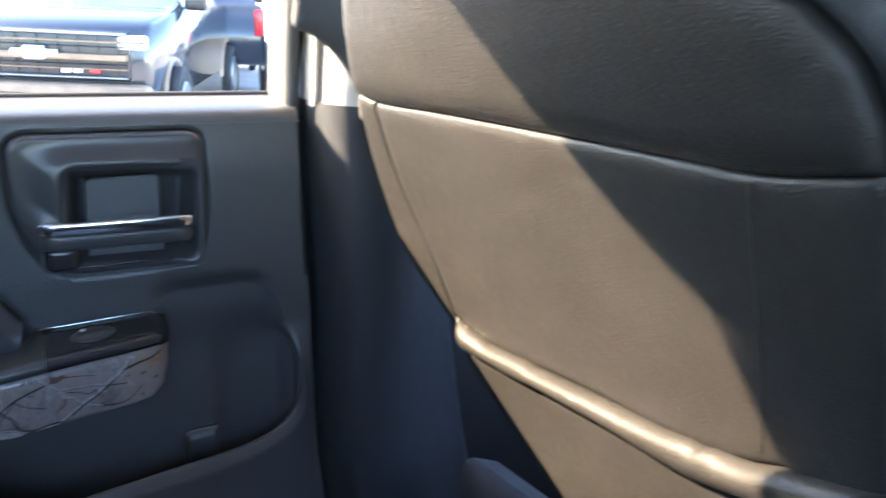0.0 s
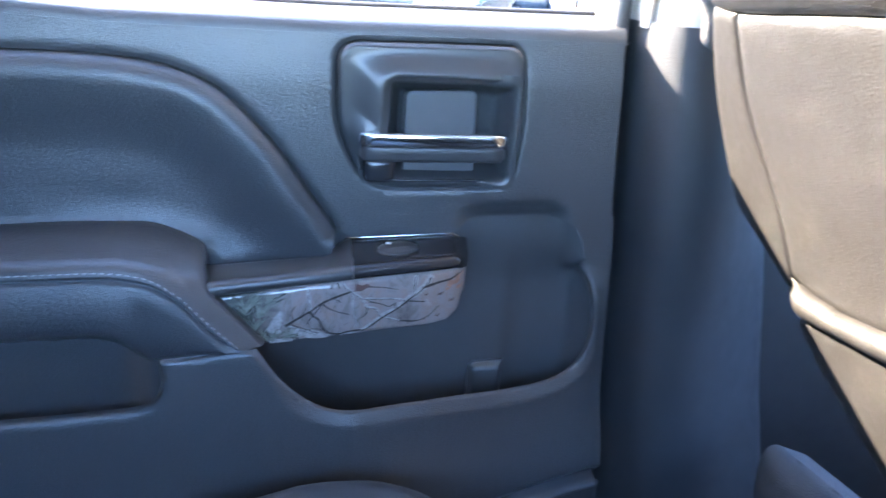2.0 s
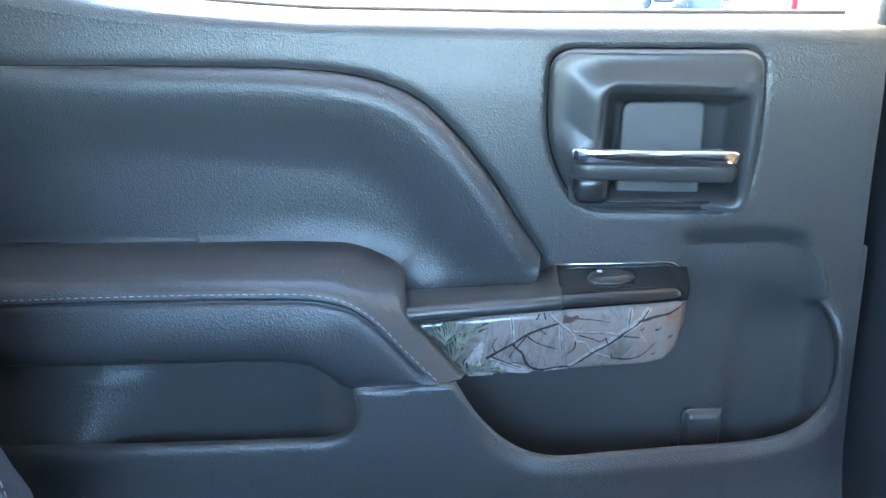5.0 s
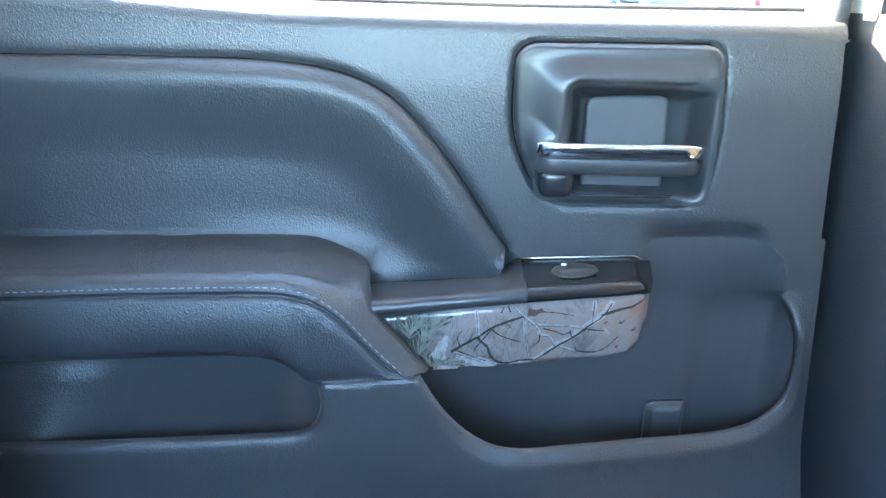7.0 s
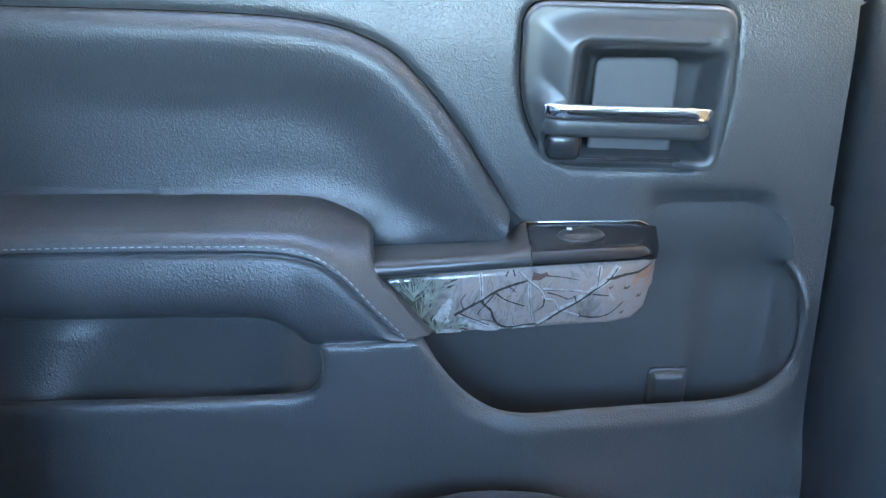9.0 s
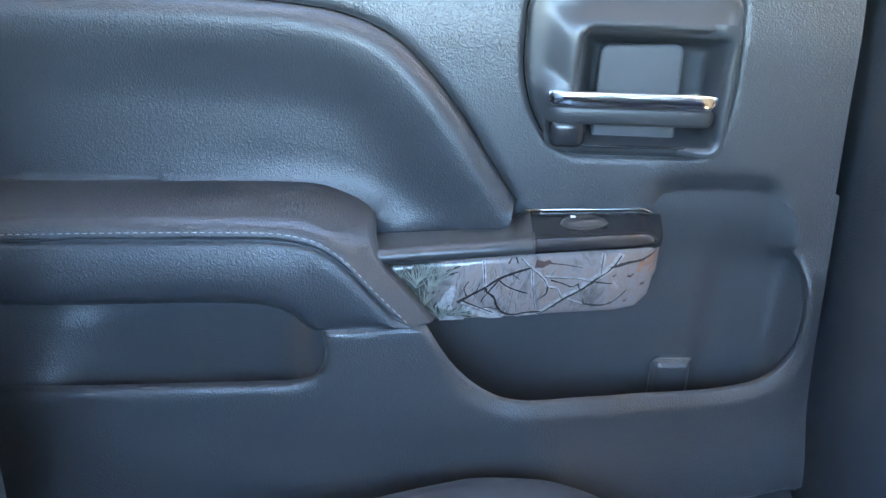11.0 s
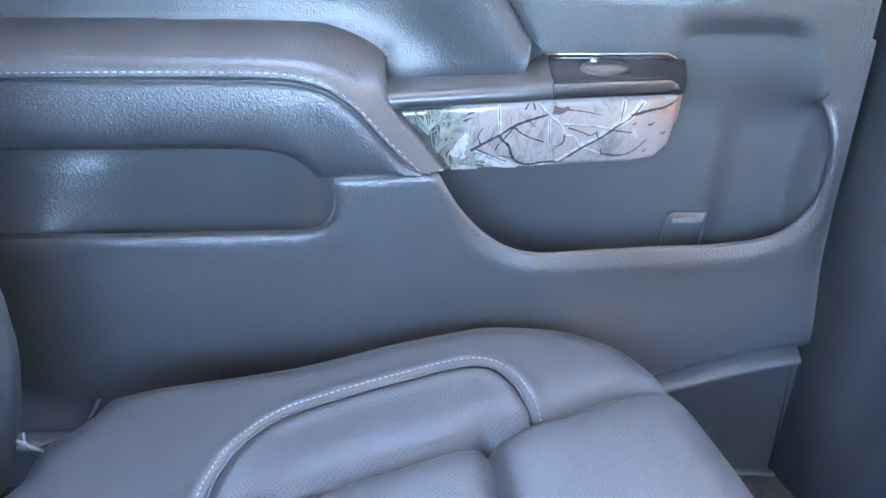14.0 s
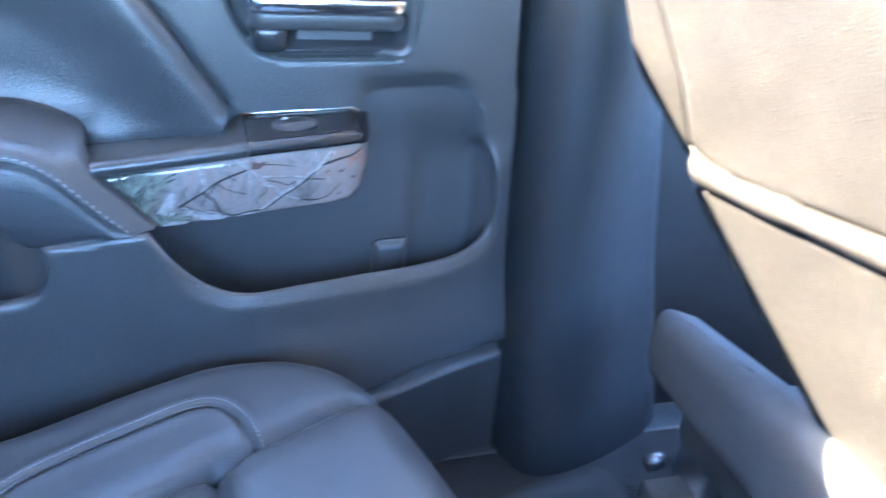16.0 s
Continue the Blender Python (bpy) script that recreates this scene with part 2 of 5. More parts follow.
# tan trim; also holds the warm reflections of the pickup's chrome as colour
BRONZE = material("tan_trim_and_reflections", (0.20, 0.13, 0.08), 0.4, vary=0.2)
TYRE = material("tyre_rubber", (0.02, 0.02, 0.021), 0.8, grain=0.6, size=60, vary=0.2)
ASPHALT = material("pale_concrete_lot", (0.26, 0.28, 0.31), 0.9, grain=0.7, size=90, vary=0.2, big=0.6)
BUILDING = material("stucco", (0.6, 0.57, 0.52), 0.9, grain=0.4, size=40, vary=0.1, big=0.5)

GLASS = bpy.data.materials.new("clear_glass")
GLASS.use_nodes = True
gb = GLASS.node_tree.nodes["Principled BSDF"]
gb.inputs["Transmission Weight"].default_value = 1.0
gb.inputs["Roughness"].default_value = 0.0
gb.inputs["IOR"].default_value = 1.02
gb.inputs["Base Color"].default_value = (0.93, 0.96, 0.95, 1)


def perforated(name, colour):
    """Leather with rows of small punched holes."""
    m = material(name, colour, 0.47, grain=0.22, size=1000, vary=0.1, spec=0.45)
    nt = m.node_tree
    nd, ln = nt.nodes, nt.links
    b = nd["Principled BSDF"]
    tc = next(n for n in nd if n.type == "TEX_COORD")
    mp = nd.new("ShaderNodeMapping")
    mp.inputs["Rotation"].default_value = (0, 0, radians(45))
    mp.inputs["Scale"].default_value = (1, 1, 0)
    ln.new(tc.outputs["Object"], mp.inputs["Vector"])
    v = nd.new("ShaderNodeTexVoronoi")
    v.inputs["Scale"].default_value = 385
    v.inputs["Randomness"].default_value = 0.0
    v.voronoi_dimensions = "2D"
    ln.new(mp.outputs[0], v.inputs["Vector"])
    r = nd.new("ShaderNodeMapRange")
    r.inputs["From Min"].default_value, r.inputs["From Max"].default_value = 0.17, 0.30
    ln.new(v.outputs["Distance"], r.inputs["Value"])
    bump = nd.new("ShaderNodeBump")
    bump.inputs["Strength"].default_value = 0.5
    bump.inputs["Distance"].default_value = 0.0003
    old = next(n for n in nd if n.type == "BUMP")
    ln.new(old.outputs[0], bump.inputs["Normal"])
    ln.new(r.outputs[0], bump.inputs["Height"])
    ln.new(bump.outputs[0], b.inputs["Normal"])
    mix = nd.new("ShaderNodeMix")
    mix.data_type = "RGBA"
    src = b.inputs["Base Color"].links[0].from_socket
    ln.new(r.outputs[0], mix.inputs["Factor"])
    mix.inputs["A"].default_value = (0.016, 0.018, 0.021, 1)
    ln.new(src, mix.inputs["B"])
    ln.new(mix.outputs["Result"], b.inputs["Base Color"])
    return m


PERF = perforated("perforated_leather", (0.027, 0.032, 0.039))


def camo_print():
    """The printed woodland film: pale bark greys, tan and rust patches under a clear coat."""
    m = bpy.data.materials.new("woodland_camo_print")
    m.use_nodes = True
    nt = m.node_tree
    nd, ln = nt.nodes, nt.links
    b = nd["Principled BSDF"]
    b.inputs["Roughness"].default_value = 0.28
    b.inputs["Coat Weight"].default_value = 1.0
    b.inputs["Coat Roughness"].default_value = 0.05
    tc = nd.new("ShaderNodeTexCoord")
    mp = nd.new("ShaderNodeMapping")
    mp.inputs["Scale"].default_value = (34, 34, 16)
    mp.inputs["Rotation"].default_value = (0, radians(-25), 0)
    ln.new(tc.outputs["Object"], mp.inputs["Vector"])
    n = nd.new("ShaderNodeTexNoise")
    n.inputs["Scale"].default_value = 1.6
    n.inputs["Detail"].default_value = 7
    n.inputs["Roughness"].default_value = 0.7
    n.inputs["Distortion"].default_value = 0.6
    ln.new(mp.outputs[0], n.inputs["Vector"])
    cr = nd.new("ShaderNodeValToRGB")
    el = cr.color_ramp.elements
    el[0].position, el[0].color = 0.28, (0.07, 0.062, 0.06, 1)
    el[1].position, el[1].color = 0.72, (0.30, 0.29, 0.285, 1)
    for p, c in ((0.40, (0.15, 0.13, 0.125, 1)), (0.50, (0.22, 0.20, 0.195, 1)), (0.60, (0.215, 0.165, 0.145, 1))):
        e = el.new(p)
        e.color = c
    ln.new(n.outputs["Fac"], cr.inputs["Fac"])
    sx = nd.new("ShaderNodeSeparateXYZ")
    ln.new(tc.outputs["Object"], sx.inputs[0])
    wob = nd.new("ShaderNodeMath")
    wob.operation = "MULTIPLY_ADD"
    ln.new(n.outputs["Fac"], wob.inputs[0])
    wob.inputs[1].default_value = 0.05
    ln.new(sx.outputs["X"], wob.inputs[2])

    def band(a, c, colour, src):
        r = nd.new("ShaderNodeMapRange")
        r.inputs["From Min"].default_value, r.inputs["From Max"].default_value = a, c
        ln.new(wob.outputs[0], r.inputs["Value"])
        mx = nd.new("ShaderNodeMix")
        mx.data_type = "RGBA"
        ln.new(r.outputs[0], mx.inputs["Factor"])
        ln.new(src, mx.inputs["A"])
        mx.inputs["B"].default_value = colour
        return mx.outputs["Result"]

    c = band(0.165, 0.190, (0.22, 0.16, 0.14, 1), cr.outputs[0])
    c = band(0.012, -0.012, (0.022, 0.027, 0.022, 1), c)
    ln.new(c, b.inputs["Base Color"])
    return m


CAMO = camo_print()
TWIG_DARK = material("printed_dark_bark", (0.010, 0.009, 0.009), 0.35, vary=0.4, big=150)
TWIG_PALE = material("printed_pale_bark", (0.27, 0.268, 0.265), 0.35, vary=0.5, big=220)
NEEDLE = material("printed_pine_needles", (0.150, 0.165, 0.140), 0.4, vary=0.4, big=150)
BRUSH = material("printed_dry_brush", (0.105, 0.090, 0.085), 0.4, vary=0.4, big=150)
RUST = material("printed_rust_leaf", (0.24, 0.125, 0.085), 0.35, vary=0.35, big=160)
LEAF = material("printed_leaf", (0.07, 0.035, 0.03), 0.4, vary=0.3, big=200)

# ---- rear door ----
door = thing("rear_door", (0.0, 0.05, 0.75), "closed black crew-cab rear door with camouflage armrest inlay and chrome pull", "car door")


def seam_x(z):
    """The door's front edge, leaning forward towards the sill."""
    return table(z, [0.70, 0.945, 1.155, 1.304, 1.42], [0.345, 0.323, 0.307, 0.300, 0.296])


def belt_z(x):
    """The inner edge of the belt line, swept up towards the rear."""
    return table(x, [-0.75, -0.52, -0.41, -0.315, -0.22, -0.16, 0.03, 0.31], [1.50, 1.447, 1.422, 1.409, 1.402, 1.3985, 1.396, 1.397])


ARC = curve([(-0.78, 1.360), (-0.50, 1.364), (-0.283, 1.366), (-0.193, 1.3655), (-0.148, 1.3635), (-0.104, 1.3565), (-0.068, 1.341), (-0.041, 1.317),
             (-0.012, 1.282), (0.012, 1.246), (0.035, 1.2125)], 6)

BEZ = rounded([(0.0362, 1.3825), (0.2015, 1.3830), (0.2040, 1.3050), (0.1965, 1.2540), (0.0630, 1.2525), (0.0362, 1.3060)], [0.021, 0.017, 0.03, 0.020, 0.028, 0.032], 8)
BEZ_GAP = BEZ + 0.0016 * (BEZ - BEZ.mean(0)) / np.linalg.norm(BEZ - BEZ.mean(0), axis=1)[:, None]

HOOD = np.concatenate([curve([(0.280, 1.1805), (0.277, 1.196), (0.268, 1.2120), (0.252, 1.2205), (0.235, 1.2220)], 5), np.array([(0.16, 1.220)])])

# upper trim, from the belt line down to the arc and the pocket's roof
xs = np.linspace(-0.78, 0.30, 40)
outline = [(x, belt_z(x) - 0.008) for x in xs] + [(seam_x(z) - 0.002, z) for z in (1.386, 1.30, 1.24, 1.1805)]
outline += list(curve([(0.280, 1.1805), (0.277, 1.196), (0.268, 1.2120), (0.252, 1.2205), (0.235, 1.2220)], 5)) + [(0.16, 1.220), (0.150, 1.2085), (0.048, 1.2035)]
outline += [(x + 0.0004, z + 0.0004) for x, z in ARC[::-1]]


def upper_y(x, z, d):
    arc_d = far(ARC, np.stack([x, z], 1), False)
    y = 0.004 * sm(1.34, 1.40, z) + 0.003 * (1 - sm(0, 0.006, arc_d))
    y = y + 0.0025 * (1 - sm(0, 0.0035, far(BEZ_GAP, np.stack([x, z], 1))))
    y = y + 0.010 * (1 - sm(0.0, 0.020, far(HOOD, np.stack([x, z], 1), False))) * sm(0.14, 0.18, x) * sm(0.270, 0.235, x)
    return x, y, z


part("upper_trim", patch("upper_trim", outline, upper_y, 0.005, holes=[BEZ_GAP]), TRIM, door, "grained black upper door trim")

# belt shelf under the window
rows = []
for x in np.linspace(-0.78, 0.297, 60):
    b = belt_z(x)
    prof = [(0.004, -0.010), (0.0045, -0.005), (0.0075, 0.0005), (0.013, 0.004), (0.024, 0.0075), (0.042, 0.010), (0.064, 0.0115), (0.084, 0.006)]
    rows.append([(x, y, b + h) for y, h in prof])
part("belt_shelf", loft("belt_shelf", rows), TRIM, door)
rows = []
for x in np.linspace(-0.74, 0.284, 50):
    b = belt_z(x) + 0.0115
    rows.append([(x, 0.0645 + 0.004 * math.cos(a), b - 0.001 + 0.0045 * math.sin(a)) for a in np.linspace(0, math.pi, 7)])
part("window_seal", loft("window_seal", rows), RUBBER, door)

zs = np.linspace(0.75, 1.39, 20)
part("door_edge", loft("door_edge", [[(float(seam_x(z)) - 0.004, y, z) for y in (0.004, 0.03, 0.075, 0.12)] for z in zs]), PAINT_DARK, door, "dark painted door edge")

# soft insert below the arc
LEDGE = curve([(-0.78, 1.205), (-0.3217, 1.2163), (-0.2488, 1.2185), (-0.2001, 1.2204), (-0.1518, 1.2218), (-0.1278, 1.2212), (-0.1050, 1.2145), (-0.0842, 1.2054)], 6)


LEDGE_RUN = np.concatenate([LEDGE, np.array([(-0.0757, 1.1925)])])
STRIP_RUN = np.array([(-0.0755, 1.1905), (0.06, 1.1905)])


def ledge_out(x):
    """How far the ledge and the strip behind the armrest stand out of the insert."""
    return 0.0015 + 0.0040 * sm(-0.30, -0.15, x) + 0.001 * sm(-0.13, -0.07, x)


outline = [(x - 0.0003, z - 0.0004) for x, z in ARC] + [(0.033, 1.200), (0.030, 1.186), (-0.078, 1.178), (-0.10, 1.196), (-0.78, 1.190)]


def insert_y(x, z, d):
    pts = np.stack([x, z], 1)
    arc_d = far(ARC, pts, False)
    y = 0.002 - 0.016 * np.sqrt(np.clip(1 - (1 - np.clip(arc_d / 0.019, 0, 1)) ** 2, 0, 1)) + 0.013 * sm(0.010, 0.085, arc_d)
    zl = table(x, [-0.78, -0.32, -0.20, -0.15, -0.1278, -0.105, -0.0842, -0.0757, -0.07, 0.05], [1.205, 1.2163, 1.2204, 1.2218, 1.2212, 1.2145, 1.2054, 1.192, 1.190, 1.190])
    a, b = far(LEDGE_RUN, pts, False), far(STRIP_RUN, pts, False)
    a, b = np.where(z < zl, 0, a), np.where(z < zl, 0, b)
    reach = lerp(0.045, 0.026, sm(-0.30, -0.15, x))
    f1 = 0.8 * ledge_out(x) * sm(-0.02, -0.08, x) * np.clip(1 - a / reach, 0, 1) ** 2.4
    f2 = 0.005 * sm(0.015, -0.07, x) * np.clip(1 - b / 0.034, 0, 1) ** 2.0
    y = y - (f1 ** 3 + f2 ** 3) ** (1 / 3)
    return x, y, z


part("insert_panel", patch("insert_panel", outline, insert_y, 0.0035), SOFT, door, "soft padded black vinyl insert")

# armrest pad: a level top, a rolled and stitched edge with a sewn groove under it, and a front face
O = curve([(-0.78, -0.003, 1.205), (-0.3217, -0.003, 1.2163), (-0.2488, -0.004, 1.2185), (-0.2001, -0.006, 1.2204), (-0.1518, -0.008, 1.2218), (-0.1278, -0.009, 1.2212), (-0.1050, -0.010, 1.2145),
           (-0.0842, -0.018, 1.2054), (-0.0757, -0.056, 1.1925), (-0.0698, -0.062, 1.1781), (-0.0525, -0.064, 1.1589), (-0.0341, -0.066, 1.1379), (-0.0270, -0.067, 1.1310)], 10)
S = curve([(-0.78, 1.168), (-0.300, 1.1977), (-0.235, 1.2010), (-0.195, 1.2026), (-0.160, 1.2037), (-0.142, 1.2030), (-0.129, 1.2008),
           (-0.118, 1.1980), (-0.108, 1.1925), (-0.0942, 1.1818), (-0.0728, 1.1582), (-0.0509, 1.1360), (-0.0465, 1.1312)], 10)
B = curve([(-0.78, 1.105), (-0.300, 1.128), (-0.235, 1.132), (-0.195, 1.134), (-0.160, 1.133), (-0.142, 1.127), (-0.129, 1.1225),
           (-0.118, 1.1222), (-0.108, 1.1232), (-0.0942, 1.1246), (-0.0728, 1.1268), (-0.0509, 1.1292), (-0.0465, 1.1299)], 10)
rows = []
for i in range(len(O)):
    w = float(sm(58, 92, i))
    (ox, yo, oz), (sx, sz), lo = O[i], S[i], B[i]
    col = [(ox, yo + 0.012, oz - 0.006)]
    for f in np.linspace(0, 1, 19):
        if f <= 0.5:
            ga, ya = f, lerp(yo, -0.068, f / 0.5)
        else:
            a = radians(80) * (f - 0.5) / 0.5
            ga, ya = 0.5 + 0.5 * (1 - math.cos(a)) / (1 - math.cos(radians(80))), -0.068 - 0.018 * math.sin(a) / math.sin(radians(80))
        yb = yo + 0.42 * (-0.086 - yo) * float(sm(0, 0.14, f)) ** 0.7 + 0.58 * (-0.086 - yo) * f
        g = lerp(ga, f, w)
        col.append((lerp(ox, sx, g), lerp(ya, yb, w), lerp(oz, sz, g)))
    drop = max(sz - lo[1], 0.0008)
    k = min(1.0, drop / 0.016)
    for d, y in ((0.0020, -0.0868), (0.0042, -0.0866), (0.0056, -0.0848), (0.0064, -0.0826), (0.0074, -0.0842), (0.0095, -0.0860), (0.0125, -0.0872)):
        col.append((sx, lerp(-0.086, y, k), sz - d * k))
    under = 1 - 0.80 * float(sm(-0.150, -0.120, sx))
    for g, dy in ((0.2, -0.0025), (0.4, -0.0038), (0.58, -0.0034), (0.72, -0.0005), (0.84, 0.007), (0.94, 0.018), (1.0, 0.030)):
        col.append((lerp(sx, lo[0], g), -0.0872 + (0.0012 * (1 - k)) + dy * k * under, lerp(sz - 0.0125 * k, lo[1], g)))
    col.append((lo[0], -0.02, lo[1]))
    rows.append(col)
pad = part("armrest_pad", loft("armrest_pad", rows), SOFT, door, "padded black armrest with pale seam stitching")


def stitches(name, line, mat, parent, length=0.0040, gap=0.0022, r=0.00040):
    """Short threads along a line in space."""
    line = np.array(line, float)
    seg = np.linalg.norm(np.diff(line, axis=0), axis=1)
    s = np.concatenate([[0], np.cumsum(seg)])
    verts, faces = [], []
    t = 0.0
    while t + length < s[-1]:
        a = np.array([np.interp(t, s, line[:, k]) for k in range(3)])
        b = np.array([np.interp(t + length, s, line[:, k]) for k in range(3)])
        d = (b - a) / np.linalg.norm(b - a)
        u = np.cross(d, (0.2, 0.5, 0.84))
        u /= np.linalg.norm(u)
        v = np.cross(d, u)
        base = len(verts)
        for f, k in ((0, 0.3), (0.15, 1), (0.85, 1), (1, 0.3)):
            c = a + (b - a) * f
            verts += [c + r * k * (math.cos(w) * u + math.sin(w) * v) for w in np.linspace(0, 2 * math.pi, 6, endpoint=False)]
        for i in range(3):
            for j in range(6):
                k = (j + 1) % 6
                faces.append((base + i * 6 + j, base + i * 6 + k, base + i * 6 + 6 + k, base + i * 6 + 6 + j))
        t += length + gap
    return part(name, mesh_of(name, verts, faces), mat, parent, "pale seam thread", "stuff")


stitches("stitching", [(c[19][0], c[19][1] - 0.0004, c[19][2] + 0.0004) for c in rows], THREAD, pad, 0.0040, 0.0024, 0.00034)

# lower panel with the map pocket's rim
PK = curve([(-0.034, 1.1285), (-0.011, 1.094), (0.008, 1.0745), (0.027, 1.0635), (0.050, 1.0590), (0.10, 1.0585), (0.15, 1.0572), (0.20, 1.0545), (0.242, 1.0545),
            (0.269, 1.0605), (0.287, 1.076), (0.2935, 1.100), (0.2915, 1.136), (0.2845, 1.160), (0.274, 1.1735)], 6)
GR = curve([(-0.118, 1.1205), (-0.1145, 1.104), (-0.117, 1.090), (-0.124, 1.0805), (-0.138, 1.0755), (-0.17, 1.0725), (-0.375, 1.059), (-0.78, 1.030)], 6)


def low_y(x, z):
    a = table(x, [-0.78, -0.30, -0.03, 0.05, 0.12, 0.20, 0.27, 0.31], [-0.080, -0.088, -0.084, -0.078, -0.063, -0.042, -0.020, -0.006])
    b = table(x, [-0.78, -0.10, 0.08, 0.31], [-0.094, -0.091, -0.082, -0.018])
    return lerp(a, b, sm(1.035, 0.955, z))


outline = list(PK) + [(0.282, 1.1800), (seam_x(1.178) - 0.002, 1.1800)] + [(seam_x(z) - 0.003, z) for z in (1.12, 1.05, 0.98, 0.933)]
outline += [(0.25, 0.928), (0.18, 0.9190), (-0.05, 0.890), (-0.78, 0.800)] + list(GR[::-1]) + [(-0.116, 1.1235), (-0.09, 1.1245), (-0.045, 1.1308)]


def lower_y(x, z, d):
    pts = np.stack([x, z], 1)
    dp, dg = far(PK, pts, False), far(GR, pts, False)
    roll = 0.0055 + 0.0085 * sm(1.110, 1.066, z)
    y = lerp(low_y(x, z), 0.0, sm(1.135, 1.177, z) * sm(0.25, 0.28, x)) + 0.42 * roll * (1 - np.clip(dp / roll, 0, 1)) ** 1.2 + 0.0025 * (1 - np.clip(dp / 0.0022, 0, 1)) ** 2
    y = y + 0.008 * (1 - np.sqrt(np.clip(1 - (1 - np.clip(dg / 0.008, 0, 1)) ** 2, 0, 1))) + 0.004 * (1 - sm(0.0, 0.004, d)) * sm(1.112, 1.118, z) * sm(-0.14, -0.12, x) * sm(-0.02, -0.04, x)
    y = y + 0.012 * (1 - sm(0.0, 0.014, z - table(x, [-0.78, -0.05, 0.18, 0.25, 0.33], [0.800, 0.890, 0.919, 0.928, 0.934])))
    return x, y, z


rim_way = np.gradient(PK, axis=0)
rim_way = np.stack([rim_way[:, 1], -rim_way[:, 0]], 1) / np.linalg.norm(rim_way, axis=1)[:, None]
part("lower_panel", patch("lower_panel", outline, lower_y, 0.005, back=(0, 0.004, -0.003), lines=[PK + w * rim_way for w in (0.0008, 0.0018, 0.0030, 0.0045, 0.0062, 0.0080, 0.0100, 0.0120)]), TRIM, door, "grained black lower door panel with map pocket rim")

# the bright-edged step and kick panel under it
rows = []
for x in np.linspace(-0.78, 0.3155, 40):
    z0 = float(table(x, [-0.78, -0.05, 0.18, 0.25, 0.33], [0.798, 0.888, 0.917, 0.926, 0.932]))
    y0 = float(low_y(np.array(x), np.array(z0)))
    rows.append([(x, y0 + dy, z0 + dz) for dy, dz in ((0.012, 0.003), (0.004, 0.0005), (-0.003, -0.002), (-0.0055, -0.0055), (-0.004, -0.009), (0.003, -0.0115), (0.020, -0.0125))] + [(x + 0.03 * float(sm(0.27, 0.3155, x)), y0 + dy, z0 + dz) for dy, dz in ((0.026, -0.03), (0.028, -0.10), (0.034, -0.24))])
part("kick_panel", loft("kick_panel", rows), TRIM_FINE, door, "dark lower kick panel with rounded step")

# pull cup under the armrest
outline = [(-0.78, 1.000), (-0.40, 1.020), (-0.15, 1.040), (-0.108, 1.055), (-0.106, 1.1215), (-0.16, 1.145), (-0.78, 1.145)]


def cup_y(x, z, d):
    y = -0.054 + 0.006 * sm(1.13, 1.07, z) 
    y = y - 0.012 * sm(-0.155, -0.118, x) - sm(-0.270, -0.345, x + 0.35 * (1.10 - z)) * (0.008 + 0.36 * np.clip(1.116 - z, 0, 0.06)) * sm(1.126, 1.110, z)
    return x, np.maximum(y, low_y(x, 1.07) + 0.009), z


part("pull_cup", patch("pull_cup", outline, cup_y, 0.006, back=None), TRIM, door, "recessed pull cup below the armrest")

# map pocket: back wall with a bottle bay
outline = rounded([(-0.06, 0.985), (0.318, 0.985), (0.306, 1.226), (-0.06, 1.226)], 0.004)


def pocket_y(x, z, d):
    bay = sm(0.203, 0.226, x) * sm(0.292, 0.272, x) * sm(1.195, 1.140, z)
    y = 0.012 + 0.008 * sm(1.215, 1.15, z) + 0.006 * bay
    return x, lerp(y, 0.0008, np.maximum(sm(0.276, 0.298, x), sm(0.258, 0.279, x) * sm(1.158, 1.180, z))), z


part("pocket_wall", patch("pocket_wall", outline, pocket_y, 0.005, back=None), TRIM_FINE, door)
part("pocket_floor", loft("pocket_floor", [[(x, y, table(x, [-0.06, 0.31], [0.965, 0.98])) for y in np.linspace(float(low_y(np.array(x), np.array(1.05))) + 0.02, 0.05, 6)] for x in np.linspace(-0.06, 0.29, 20)]), TRIM_FINE, door)
CLIP = rounded([(0.1735, 0.985), (0.2105, 0.985), (0.2105, 1.0600), (0.1735, 1.0585)], [0.002, 0.002, 0.002, 0.009])
part("pocket_clip", patch("pocket_clip", CLIP, lambda x, z, d: (x, 0.010 + 0.006 * (1 - sm(0, 0.006, d)), z), 0.003, back=(0, 0.03, 0)), TRIM, door, "small shelf in the door pocket")

# armrest nose: trim strip, switch panel, inlay
CAM_TOP = curve([(-0.080, 1.1715), (-0.02, 1.1765), (0.05, 1.1815), (0.10, 1.1835), (0.154, 1.1845)], 10)


def nose_y(x):
    return table(x, [-0.09, -0.03, 0.03, 0.08, 0.12, 0.14, 0.150, 0.157, 0.160], [-0.066, -0.0610, -0.0550, -0.0475, -0.0405, -0.0355, -0.0300, -0.0200, -0.010])


